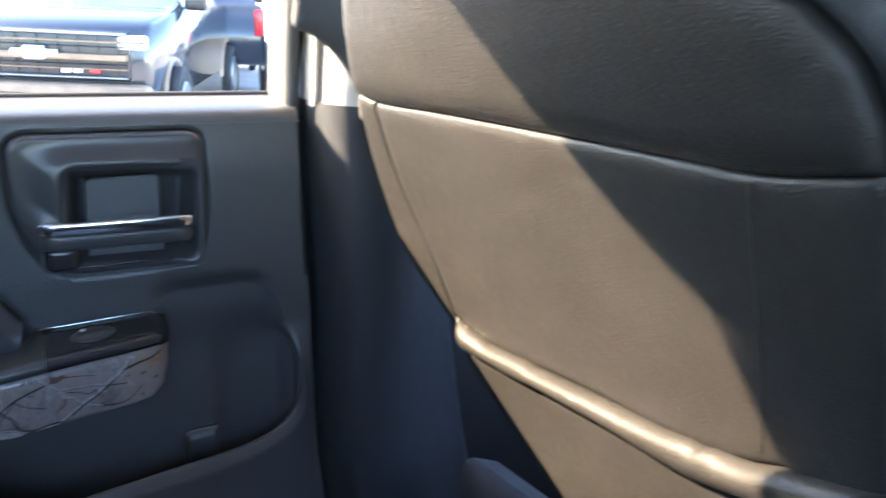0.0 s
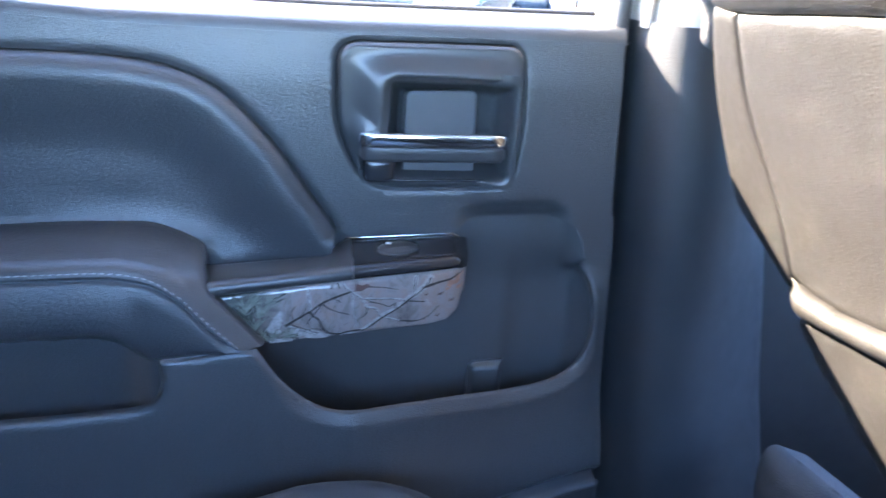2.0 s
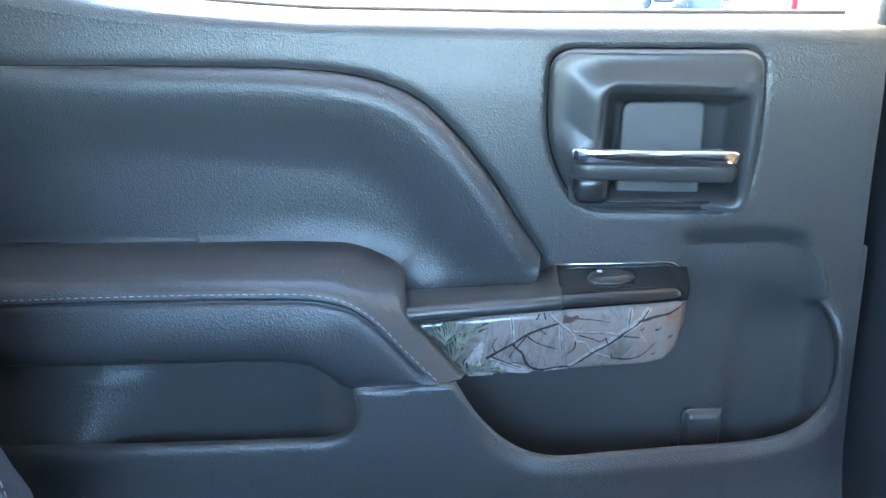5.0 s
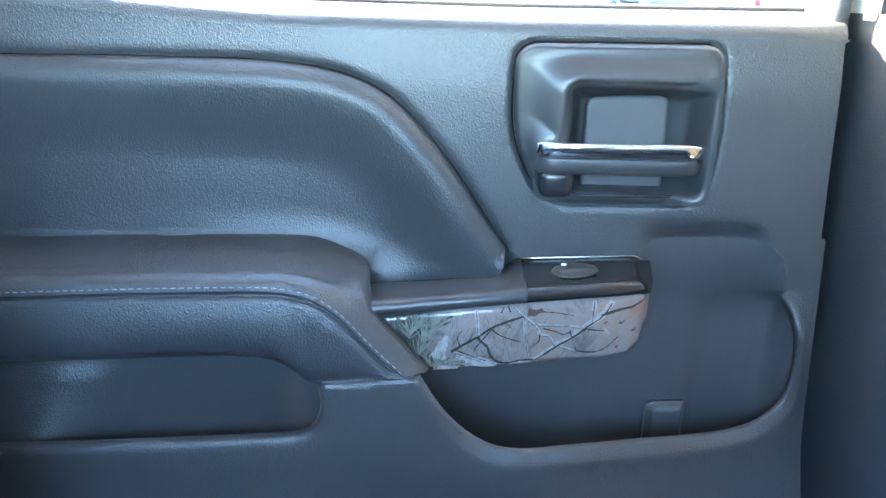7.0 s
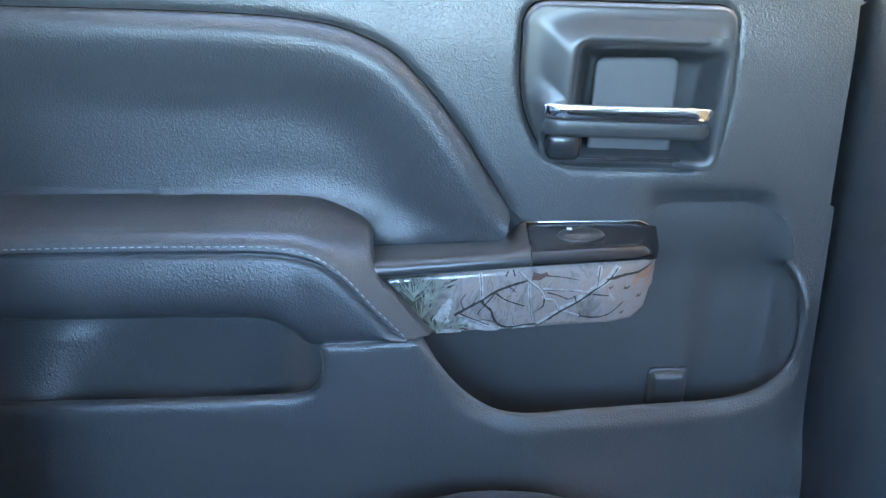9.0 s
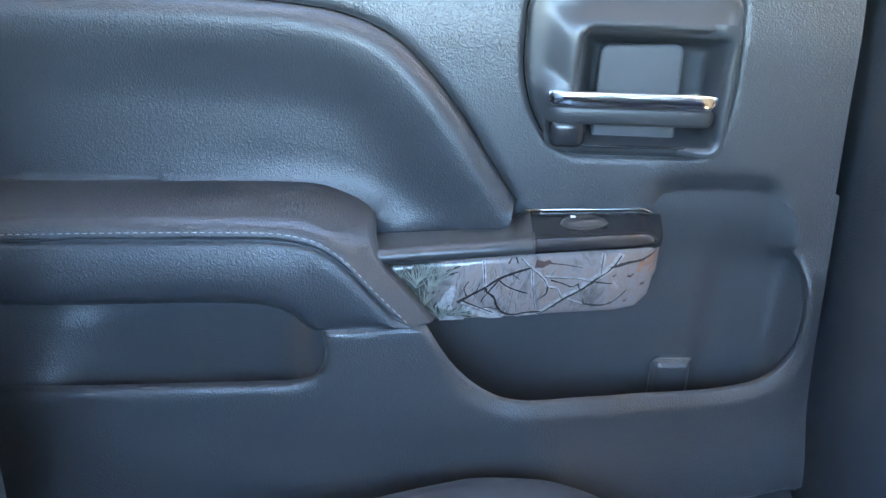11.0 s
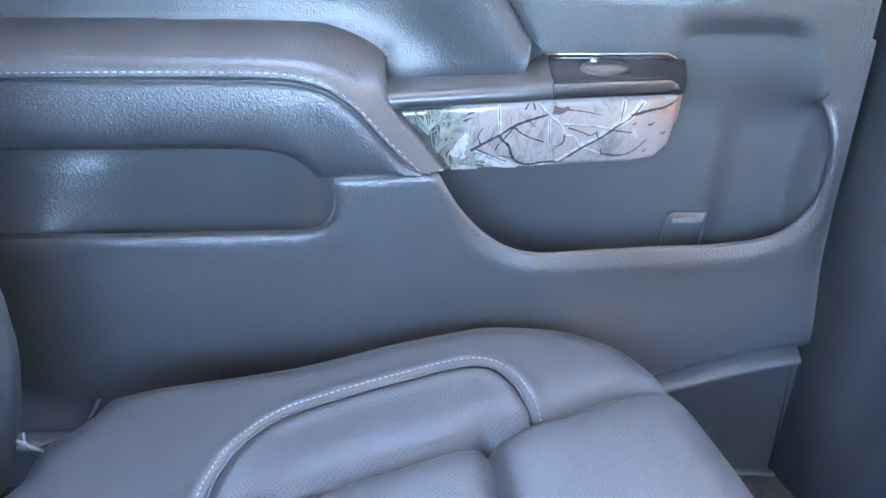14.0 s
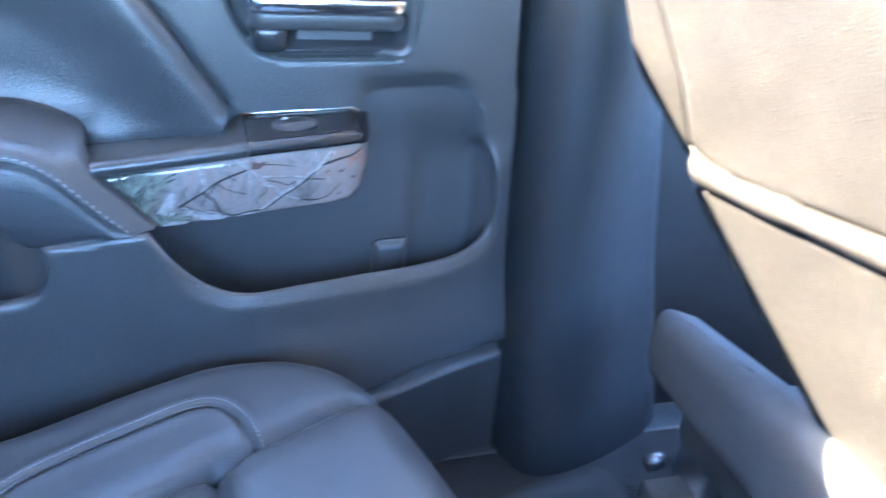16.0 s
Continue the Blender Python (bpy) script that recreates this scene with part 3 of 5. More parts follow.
def nose(name, x0, x1, mat, label, top, rear, bar):
    """A length of the nose: a rolled front bar and a top going back to the door."""
    rows = []
    for x in np.linspace(x0, x1, 36):
        z = float(np.interp(x, CAM_TOP[:, 0], CAM_TOP[:, 1]))
        y = float(nose_y(np.array(x)))
        fall = float(sm(0.142, 0.1575, x))
        zr = float(table(x, [-0.08, 0.045, 0.15], [1.1905, 1.2005, 1.2060])) - top
        yr = rear
        if rear < -0.01:
            rise = float(sm(0.022, 0.047, x))
            zr, yr = lerp(z + 0.0085, zr, rise), lerp(rear, 0.004, rise)
        col = [(x, y + 0.010, z - 0.0008), (x, y + 0.002, z), (x, y - 0.0024, z + 0.0022), (x, y - 0.0036, z + 0.0062), (x, y - 0.0026, z + 0.0102), (x, y + 0.0010, z + 0.0128 + bar)]
        z1 = z + 0.0134 + bar
        for f in (0.12, 0.35, 0.7, 0.94, 1.0):
            col.append((x, lerp(y + 0.0020, yr, f), lerp(z1, zr, f)))
        col.append((x, yr + 0.002, zr - 0.003))
        col.append((x, yr + 0.004, zr - 0.02))
        if fall > 0:
            col = [(px, py, pz - 0.004 * fall) for px, py, pz in col]
        rows.append(col)
    return part(name, loft(name, rows), mat, door, label)


nose("trim_strip", -0.082, 0.0492, SATIN, "satin grey trim strip", 0.0, -0.0105, 0.0)
switch = nose("switch_panel", 0.0500, 0.1600, PIANO, "gloss black switch panel", 0.0, 0.004, 0.0)
# chrome thread stands in for the highlight on the rear bevel
part("edge_highlight", tube("edge_highlight", [(0.045, 0.0018, 1.2018), (0.06, 0.0018, 1.2026), (0.10, 0.0018, 1.2045), (0.145, 0.0018, 1.2068), (0.1535, 0.0018, 1.2035)], 0.0009), CHROME, switch, "thin chrome line standing for the edge highlight")


def on_top(x, f):
    """A place on the switch panel's top, f from its front to its rear."""
    y0 = float(nose_y(np.array(x))) + 0.002
    z0 = float(np.interp(x, CAM_TOP[:, 0], CAM_TOP[:, 1])) + 0.0116
    zr = float(table(x, [-0.08, 0.045, 0.15], [1.1905, 1.2005, 1.2060]))
    return np.array((x, lerp(y0, 0.004, f), lerp(z0, zr, f)))


rows = []
for k, rr, h in ((0, 1.0, 0.0002), (1, 0.97, 0.0022), (2, 0.85, 0.0032), (3, 0.55, 0.0018), (4, 0.02, 0.0008)):
    rows.append([on_top(0.092 + 0.0195 * rr * math.cos(a), 0.47 + 0.25 * rr * math.sin(a)) + np.array((0, 0, h)) for a in np.linspace(0, 2 * math.pi, 36, endpoint=False)])
rocker = part("window_switch", loft("window_switch", rows, closed=True), SATIN, switch, "grey window rocker switch")
rows = [[on_top(0.095 + 0.0165 * rr * math.cos(a), 0.34 + 0.10 * rr * math.sin(a)) + np.array((0, 0, 0.0040 + 0.0010 * (1 - rr))) for a in np.linspace(0, 2 * math.pi, 30, endpoint=False)] for rr in (1.0, 0.6, 0.03)]
part("rocker_lip", loft("rocker_lip", rows, closed=True), PLATE, rocker, "paler rocker lip")
c = on_top(0.0835, 0.62)
ICON = material("white_print", (0.8, 0.8, 0.82), 0.5, vary=0.05)
part("switch_mark", block("switch_mark", c + np.array((-0.0022, -0.0016, 0.0026)), c + np.array((0.0022, 0.0016, 0.0042)), 0.0006, 2), ICON, switch, "small white window mark")

# camouflage inlay
outline = [(-0.0795, 1.1712), (-0.034, 1.1212), (0.02, 1.1236), (0.08, 1.1262), (0.122, 1.1268), (0.140, 1.1295), (0.1515, 1.1390), (0.1565, 1.156), (0.1585, 1.1800), (0.154, 1.1835)]
outline = np.concatenate([np.array(outline), CAM_TOP[::-1][3:-1] - np.array((0, 0.0003))])


def camo_surface(x, z):
    top = np.interp(x, CAM_TOP[:, 0], CAM_TOP[:, 1])
    g = np.clip((top - z) / 0.055, 0, 1.1)
    return nose_y(x) + 0.0015 - 0.0028 * np.sin(np.pi * np.clip(g, 0, 1)) * sm(0.16, 0.10, x) + 0.004 * g


def camo_y(x, z, d):
    top = np.interp(x, CAM_TOP[:, 0], CAM_TOP[:, 1])
    return x, camo_surface(x, z) + 0.004 * (1 - sm(0, 0.003, d)) * sm(1.16, 1.15, z) + 0.0022 * (1 - sm(0.0, 0.0034, top - z)), z


camo = part("camo_inlay", patch("camo_inlay", outline, camo_y, 0.003, back=(0, 0.05, 0)), CAMO, door, "printed woodland camouflage inlay with branches")


def ribbon(pts, w0, w1, lift, verts, faces, wig=0.0):
    line = curve(pts, 5)
    n = len(line)
    base = len(verts)
    for i, p in enumerate(line):
        t = line[min(i + 1, n - 1)] - line[max(i - 1, 0)]
        t = t / (np.linalg.norm(t) + 1e-9)
        nn = np.array((-t[1], t[0]))
        w = lerp(w0, w1, i / (n - 1)) * (1 + wig * (random.random() - 0.5))
        for s in (-1, 1):
            q = p + nn * w * s / 2
            low = max(float(table(q[0], [-0.034, 0.02, 0.08, 0.14], [1.1212, 1.1236, 1.1268, 1.1300])), 1.1712 - (q[0] + 0.0795) * 1.099)
            q = np.array((q[0], min(max(q[1], low + 0.0008), float(np.interp(q[0], CAM_TOP[:, 0], CAM_TOP[:, 1])) - 0.0008)))
            verts.append((q[0], float(camo_surface(np.array(q[0]), np.array(q[1]))) - lift, q[1]))
    for i in range(n - 1):
        faces.append((base + 2 * i, base + 2 * i + 1, base + 2 * i + 3, base + 2 * i + 2))


def px(u, v):
    """Place on the inlay: u along it, v down it, in hundredths of its length and height."""
    x = lerp(-0.079, 0.1565, u / 100)
    t = float(np.interp(x, CAM_TOP[:, 0], CAM_TOP[:, 1]))
    b = float(table(x, [-0.034, 0.02, 0.08, 0.14], [1.1212, 1.1236, 1.1268, 1.1300]))
    return np.array((x, lerp(t, b, v / 100)))


BROAD = [([(24.5, 78), (26.3, 56), (28.2, 40)], 11.5, 3.0),
         ([(31.0, 80), (37.5, 86), (45.5, 99)], 7.0, 5.5),
         ([(23.4, 92), (27.7, 96), (31.9, 99)], 5.0, 3.2)]
PALE = [([(49.7, 95), (56.6, 95), (62.3, 83), (65.9, 71), (71.5, 58), (76.0, 44), (82.3, 26), (85.5, 6)], 3.2, 4.6),
        ([(37.7, 2), (38.2, 22), (38.6, 44)], 2.6, 1.8),
        ([(54.4, 20), (55.2, 52), (56.4, 84)], 1.9, 1.6),
        ([(79.0, 3), (78.6, 34)], 3.4, 2.4),
        ([(50.5, 3), (54.1, 19), (57.5, 31), (59.2, 40), (60.2, 50)], 2.2, 1.8),
        ([(60.2, 50), (63.7, 55), (65.4, 69), (68.0, 74), (73.5, 84)], 2.0, 1.3),
        ([(59.1, 34), (66.9, 38), (70.9, 40), (77.1, 48)], 2.0, 1.3),
        ([(30.8, 68), (35.7, 79), (41.7, 92)], 1.4, 1.0)]
DARK = [([(29.3, 67), (35.4, 52), (38.6, 45), (42.9, 33), (47.4, 26), (54.1, 19)], 1.5, 1.5),
        ([(38.6, 45), (39.2, 51), (41.8, 62), (43.0, 77), (45.2, 89), (48.7, 94), (53.6, 92), (58.5, 92)], 1.7, 1.2),
        ([(73.5, 84), (79.5, 89), (83.9, 85), (88.8, 66)], 1.2, 0.8),
        ([(81.8, 27), (88.1, 21), (93.1, 18), (98.6, 8)], 1.9, 1.0),
        ([(62.0, 86), (67.0, 71), (72.0, 60), (77.0, 46)], 1.4, 0.8)]
FINE = [([(42.9, 33), (45.8, 44), (49.3, 52), (53.5, 59)], 1.0, 0.7),
        ([(61.1, 40), (65.7, 47), (68.8, 53), (71.2, 48)], 0.9, 0.7),
        ([(70.7, 49), (71.8, 60)], 0.9, 0.6),
        ([(60.2, 50), (59.9, 61), (58.1, 68)], 1.0, 0.6),
        ([(43.0, 35), (40.2, 50), (37.9, 63), (37.4, 69)], 0.9, 0.6),
        ([(30.8, 64), (35.7, 75), (41.7, 88)], 0.8, 0.6),
        ([(46.3, 10), (47.3, 1)], 1.0, 0.7),
        ([(48.7, 1), (49.5, 11)], 1.0, 0.7),
        ([(47.3, 25), (50.4, 36)], 0.7, 0.5),
        ([(60.5, 14), (66.4, 18), (71.9, 24)], 0.7, 0.5),
        ([(73.5, 84), (73.1, 74)], 0.8, 0.6),
        ([(77.1, 48), (83.1, 53)], 1.0, 0.7),
        ([(32.5, 58), (31.5, 44), (33.0, 33)], 0.7, 0.4),
        ([(35.4, 52), (36.8, 38)], 0.7, 0.4),
        ([(44.2, 84), (40.0, 78), (36.5, 80)], 0.7, 0.4)]
for nm, group, mt, lift in (("pale_leaf", BROAD, TWIG_PALE, 0.0003), ("pale_branch", PALE, TWIG_PALE, 0.0004), ("dark_twig", DARK, TWIG_DARK, 0.0007), ("thin_twig", FINE, TWIG_DARK, 0.0008)):
    for pts, w0, w1 in group:
        v, f = [], []
        ribbon([px(*p) for p in pts], w0 * (0.00135 if mt is TWIG_DARK else 0.00115), w1 * 0.00125, lift, v, f, 0.6)
        part(nm, mesh_of(nm, v, f), mt, camo)
        if nm == "pale_branch":
            way = 0.42
            v, f = [], []
            ribbon([px(a, b) + np.array((0.0, -way * w0 * 0.001)) for a, b in pts], w0 * 0.00028, w1 * 0.00025, lift + 0.0001, v, f, 0.9)
            part("bark_line", mesh_of("bark_line", v, f), TWIG_DARK, camo)
rnd = random.Random(4)
for nm, mt, reps, lift in (("pine_shade", TWIG_DARK, 5, 0.0002), ("pine_needles", NEEDLE, 24, 0.0006)):
    v, f = [], []
    for u, w, a0, L in ((9, 44, -2.0, 7), (15, 40, -1.45, 8), (19, 46, -1.1, 7), (22, 30, -0.9, 6), (12, 68, -2.2, 6), (18, 76, -1.6, 7), (23, 92, -2.4, 7), (24, 96, -1.3, 5), (5, 22, -1.7, 5), (18, 24, -1.5, 5), (28, 92, -0.6, 5)):
        for k in range(reps):
            a = a0 + rnd.uniform(-0.9, 0.9)
            r = 1.25 * L * rnd.uniform(0.5, 1.0)
            s = rnd.uniform(0, 2.5)
            bend = rnd.uniform(-0.25, 0.25)
            p0 = (u + s * math.cos(a0), w + 4.3 * s * math.sin(a0))
            ribbon([px(*p0), px(p0[0] + 0.5 * r * math.cos(a), p0[1] + 2.1 * r * math.sin(a)), px(p0[0] + r * math.cos(a + bend), max(2, p0[1] + 4.3 * r * math.sin(a + bend)))],
                   0.00085 if reps > 6 else 0.003, 0.00035 if reps > 6 else 0.001, lift + 0.0003 * rnd.random(), v, f)
    part(nm, mesh_of(nm, v, f), mt, camo, "printed green pine sprigs", "stuff")
v, f = [], []
for k in range(90):
    u, w = rnd.uniform(27, 62), rnd.uniform(25, 98)
    a, r = -math.pi / 2 + rnd.gauss(0.15, 0.35), rnd.uniform(1.5, 5.0)
    ribbon([px(u, w), px(u + 0.5 * r * math.cos(a) + rnd.uniform(-0.3, 0.3), max(3, w + 2.1 * r * math.sin(a))), px(u + r * math.cos(a), max(2, w + 4.3 * r * math.sin(a)))], 0.0007, 0.0003, 0.00025, v, f)
part("dry_brush", mesh_of("dry_brush", v, f), BRUSH, camo, "printed dry grey brush", "stuff")
for nm, mt, spots in (("leaf_specks", LEAF, ((58.1, 13, 2.6), (83.5, 39, 0.6), (89.4, 42, 1.0), (94.5, 58, 0.9), (88.6, 84, 0.6))), ("rust_leaf", RUST, ((94.8, 24, 2.8), (97.2, 14, 2.0), (98.0, 36, 1.6), (92.5, 34, 1.2)))):
    v, f = [], []
    for u, w, s in spots:
        ribbon([px(u - s, w), px(u, w + 2), px(u + s, w - 2)], 0.0026 * s, 0.0012 * s, 0.0006, v, f, 0.8)
    part(nm, mesh_of(nm, v, f), mt, camo, "", "stuff")

# inside handle: bezel, cup, plate, lever
HOLE = rounded([(0.0800, 1.3530), (0.1955, 1.3520), (0.1935, 1.2660), (0.1880, 1.2605), (0.0625, 1.2610), (0.0540, 1.2750), (0.0600, 1.3010), (0.0780, 1.3040)], [0.010, 0.010, 0.008, 0.006, 0.012, 0.010, 0.006, 0.004], 6)


def bezel_y(x, z, d):
    pts = np.stack([x, z], 1)
    do, dh = far(BEZ, pts), far(HOLE, pts)
    t = do / (do + dh + 1e-9)
    width = do + dh
    y = -0.0035 * sm(0, 0.003, do) - (0.0095 * sm(0.004, 0.022, width)) * sm(0.15, 1.0, t)
    y = y + 0.004 * (1 - sm(0, 0.004, dh)) * sm(0.012, 0.022, width)
    return x, y - 0.0015, z


part("bezel_backing", block("bezel_backing", (0.030, 0.030, 1.248), (0.207, 0.036, 1.387), 0.004), RUBBER, door)
bezel = part("handle_bezel", patch("handle_bezel", BEZ, bezel_y, 0.003, back=(0, 0.008, 0), holes=[HOLE]), SATIN, door, "satin black handle surround")
outline = rounded([(0.048, 1.360), (0.199, 1.360), (0.197, 1.256), (0.056, 1.256)], 0.01)


def hcup_y(x, z, d):
    w = far(HOLE, np.stack([x, z], 1))
    ins = within(HOLE, np.stack([x, z], 1))
    y = -0.004 + np.where(ins, 0.026 * sm(0.0, 0.016, w), 0.0)
    y = y - 0.012 * sm(0.158, 0.188, x)
    return x, y, z


part("handle_cup", patch("handle_cup", outline, hcup_y, 0.003, back=None), SATIN, bezel, "scooped handle recess")
PLATE_RIM = rounded([(0.0955, 1.2580), (0.1635, 1.2580), (0.1625, 1.3420), (0.0970, 1.3400)], [0.002, 0.002, 0.008, 0.008])
part("cup_plate", patch("cup_plate", PLATE_RIM, lambda x, z, d: (x, 0.006 + 0.0012 * (1 - sm(0, 0.0015, d)), z), 0.003, back=(0, 0.012, 0)), PLATE, bezel, "grey recessed plate")
part("cup_rim", tube("cup_rim", curve([(0.064, -0.0050, 1.2632), (0.09, -0.006, 1.2612), (0.14, -0.006, 1.2615), (0.18, -0.0055, 1.2625), (0.1885, -0.0045, 1.2665)], 6), 0.0013), PIANO, bezel)


def bar(name, x0, x1, z0, z1, y0, y1, taper, mat, parent, label):
    """A rounded bar along x, softened at both ends."""
    rows = []
    zc, yc = (z0 + z1) / 2, (y0 + y1) / 2
    for f in np.linspace(0, 1, 26):
        x = lerp(x0, x1, f)
        e = min(f * (x1 - x0), (1 - f) * (x1 - x0)) / taper
        k = math.sqrt(max(0.0, 1 - (1 - min(1, e)) ** 2)) * 0.8 + 0.2
        if f in (0.0, 1.0):
            k = 0.08
        ring = []
        for a in np.linspace(0, 2 * math.pi, 24, endpoint=False):
            cy, cz = math.cos(a), math.sin(a)
            q = 0.42
            ring.append((x, yc + abs(y1 - y0) / 2 * k * math.copysign(abs(cy) ** q, cy) + 0.006 * (1 - min(1, f / 0.10)), zc + abs(z1 - z0) / 2 * lerp(k, 1, 0.35) * math.copysign(abs(cz) ** q, cz)))
        rows.append(ring)
    return part(name, loft(name, rows, closed=True, caps=True), mat, parent, label)


lever = bar("handle_lever", 0.0530, 0.1890, 1.2800, 1.2950, -0.0165, -0.0010, 0.010, SATIN, door, "black pull lever with chrome cap")
bar("chrome_cap", 0.0525, 0.1905, 1.2945, 1.3070, -0.0195, -0.0030, 0.012, CHROME, lever, "polished chrome lever cap")
part("lever_pivot", block("lever_pivot", (0.0590, -0.015, 1.2595), (0.0880, 0.012, 1.2840), 0.007), PIANO, lever)

# window frame post above the belt, glass
rows = []
for z in np.linspace(1.385, 1.93, 14):
    k = (z - 1.40)
    oy = 0.0 - 0.22 * max(0, k)
    ox = -0.03 * max(0, k)
    ring = [(0.2845, 0.068), (0.2835, 0.060), (0.2850, 0.040), (0.2875, 0.026), (0.2920, 0.018), (0.2985, 0.017), (0.3025, 0.022), (0.3045, 0.034), (0.3045, 0.075)]
    rows.append([(x + ox, y + oy, z) for x, y in ring])
part("window_post", loft("window_post", rows), TRIM_FINE, door, "door frame post beside the window")
rows = []
for x in np.linspace(-0.74, 0.290, 20):
    rows.append([(x, 0.066, belt_z(x) + 0.005), (x, 0.060, 1.50), (x, 0.030, 1.64), (x, -0.018, 1.868)])
pane = part("window_pane", loft("window_pane", rows), GLASS, door, "clear side window")
pane.visible_shadow = False
# outer skin
part("outer_skin", loft("outer_skin", [[(x, y, z) for y, z in ((0.075, belt_z(x) + 0.002), (0.10, 1.36), (0.13, 1.2), (0.135, 1.0), (0.12, 0.70))] for x in np.linspace(-0.78, 0.31, 20)]), PAINT_DARK, door)
# frame over and behind the window
part("window_header", loft("window_header", [[(x, -0.03 + a, 1.865 + b + float(table(x, [-0.37, -0.306, -0.27], [0.038, 0.012, 0.0])) * (1 if b < 0.05 else 0)) for a, b in ((0.02, 0.0), (-0.005, 0.0), (-0.03, 0.02), (-0.04, 0.06), (0.04, 0.06))] for x in np.linspace(-0.75, 0.30, 42)]), TRIM_FINE, door)
REAR_EDGE = curve([(-0.335, 1.390), (-0.370, 1.46), (-0.388, 1.56), (-0.390, 1.68), (-0.380, 1.78), (-0.358, 1.860), (-0.356, 1.905)], 6)
rows = []
for x, z in REAR_EDGE:
    yy = float(table(z, [1.40, 1.50, 1.64, 1.84], [0.066, 0.060, 0.030, -0.015])) - 0.012
    rows.append([(x, yy + 0.02, z), (x - 0.004, yy - 0.01, z), (x - 0.02, yy - 0.02, z), (-0.80, yy - 0.02, z), (-0.80, yy + 0.03, z), (x, yy + 0.03, z)])
part("quarter_frame", loft("quarter_frame", rows), TRIM_FINE, door)

# ---- pillar ----
SEC = curve([(0.3080, 0.035), (0.3082, 0.004), (0.3105, -0.004), (0.3140, -0.004), (0.3158, 0.004), (0.3170, 0.004), (0.3178, -0.008), (0.3200, -0.019), (0.3245, -0.0295), (0.3320, -0.0390), (0.3430, -0.0455), (0.358, -0.0480), (0.376, -0.0450), (0.392, -0.030), (0.404, -0.002), (0.410, 0.035), (0.412, 0.060)], 5)
pillar = thing("pillar_front", (0.36, 0.0, 0.75), "dark moulded centre pillar trim with pale upper section", "pillar trim", "structure")


def column(name, z0, z1, mat, off=(0.0, 0.0), lean=0.10, label="", n=24, sec=None):
    rows = []
    for z in np.linspace(z0, z1, n):
        k = 1.40 - z
        fx = 0.06 * max(0, k) - 0.05 * min(0, k) * -1 - 0.010 * float(sm(1.20, 0.98, z))
        fy = -0.22 * max(0.0, -k)
        rows.append([(x + fx + off[0] + (0.0 if sec is None else 0.17 * max(0.0, k) * float(sm(0.345, 0.44, x))), y + fy + off[1], z) for x, y in (SEC if sec is None else sec)])
    return part(name, loft(name, rows), mat, pillar, label)


WIDE = curve([(0.3070, 0.035), (0.3080, 0.014), (0.3110, 0.004), (0.3150, -0.008), (0.3190, -0.019), (0.3245, -0.0295), (0.3320, -0.0390), (0.3430, -0.0455), (0.358, -0.0480), (0.372, -0.0445), (0.386, -0.0350), (0.400, -0.0210), (0.416, -0.0030), (0.432, 0.0180), (0.445, 0.042), (0.450, 0.070)], 5)
column("lower_cover", 0.74, 1.4090, PILLAR_DARK, sec=WIDE, label="grained black lower pillar cover")
column("upper_cover", 1.4040, 1.95, PILLAR_LIGHT, (0.0008, 0.0020), label="pale grey upper pillar cover")
# pillar trim bulge, proud of the upper cover; inboard shade put into its grey
BULGE = curve([(0.2690, 1.5000), (0.2700, 1.4830), (0.286, 1.4760), (0.304, 1.4640), (0.317, 1.4510), (0.328, 1.4370), (0.338, 1.4200), (0.345, 1.395), (0.45, 1.395), (0.45, 1.95), (0.266, 1.95)], 6)


def bulge(x, z, d):
    y = -0.050 - 0.010 * np.sqrt(np.clip(1 - (1 - np.clip(d / 0.010, 0, 1)) ** 2, 0, 1)) - 0.20 * np.clip(z - 1.40, 0, 1)
    return x, y, z


part("pillar_bulge", patch("pillar_bulge", BULGE, bulge, 0.008, back=(0.004, 0.014, 0)), CLOTH, pillar, "bulge of the upper pillar trim, inboard shade coloured grey")
single("door_seal", tube("door_seal", [(float(seam_x(z)) + 0.0035, 0.030, z) for z in np.linspace(0.74, 1.42, 16)] + [(0.300, -0.01, 1.6), (0.292, -0.06, 1.85)], 0.0065), RUBBER, "black rubber door weatherstrip along the pillar", "door seal", "structure")

# ---- front seat ----
front = thing("front_seat", (0.55, -0.35, 0.80), "black leather front seat back with rolled map pocket, sunlit", "car seat")


def back_plane(y, z):
    return 0.31 + 0.44 * (1.428 - z) + 1.6 * np.clip(-0.548 - np.asarray(y, float), 0, 1) ** 2


EDGE_L = curve([(-0.215, 1.530), (-0.185, 1.510), (-0.155, 1.474), (-0.131, 1.432), (-0.104, 1.370), (-0.093, 1.310), (-0.093, 1.270), (-0.118, 1.245), (-0.155, 1.215)], 6)
EDGE_LOW = curve([(-0.155, 1.215), (-0.172, 1.192), (-0.196, 1.163), (-0.276, 1.088), (-0.322, 1.042), (-0.338, 0.985), (-0.345, 0.93)], 6)
SEAM_IN = curve([(-0.166, 1.430), (-0.155, 1.366), (-0.168, 1.282), (-0.166, 1.230)], 6)
TOPBAND = curve([(-0.131, 1.432), (-0.166, 1.4300), (-0.281, 1.4375), (-0.42, 1.4460), (-0.51, 1.4510), (-0.56, 1.4540), (-0.608, 1.463)], 6)
WELT = curve([(-0.166, 1.230), (-0.205, 1.2265), (-0.252, 1.231), (-0.32, 1.2455), (-0.393, 1.260), (-0.483, 1.275), (-0.520, 1.288), (-0.552, 1.304), (-0.602, 1.322)], 6)
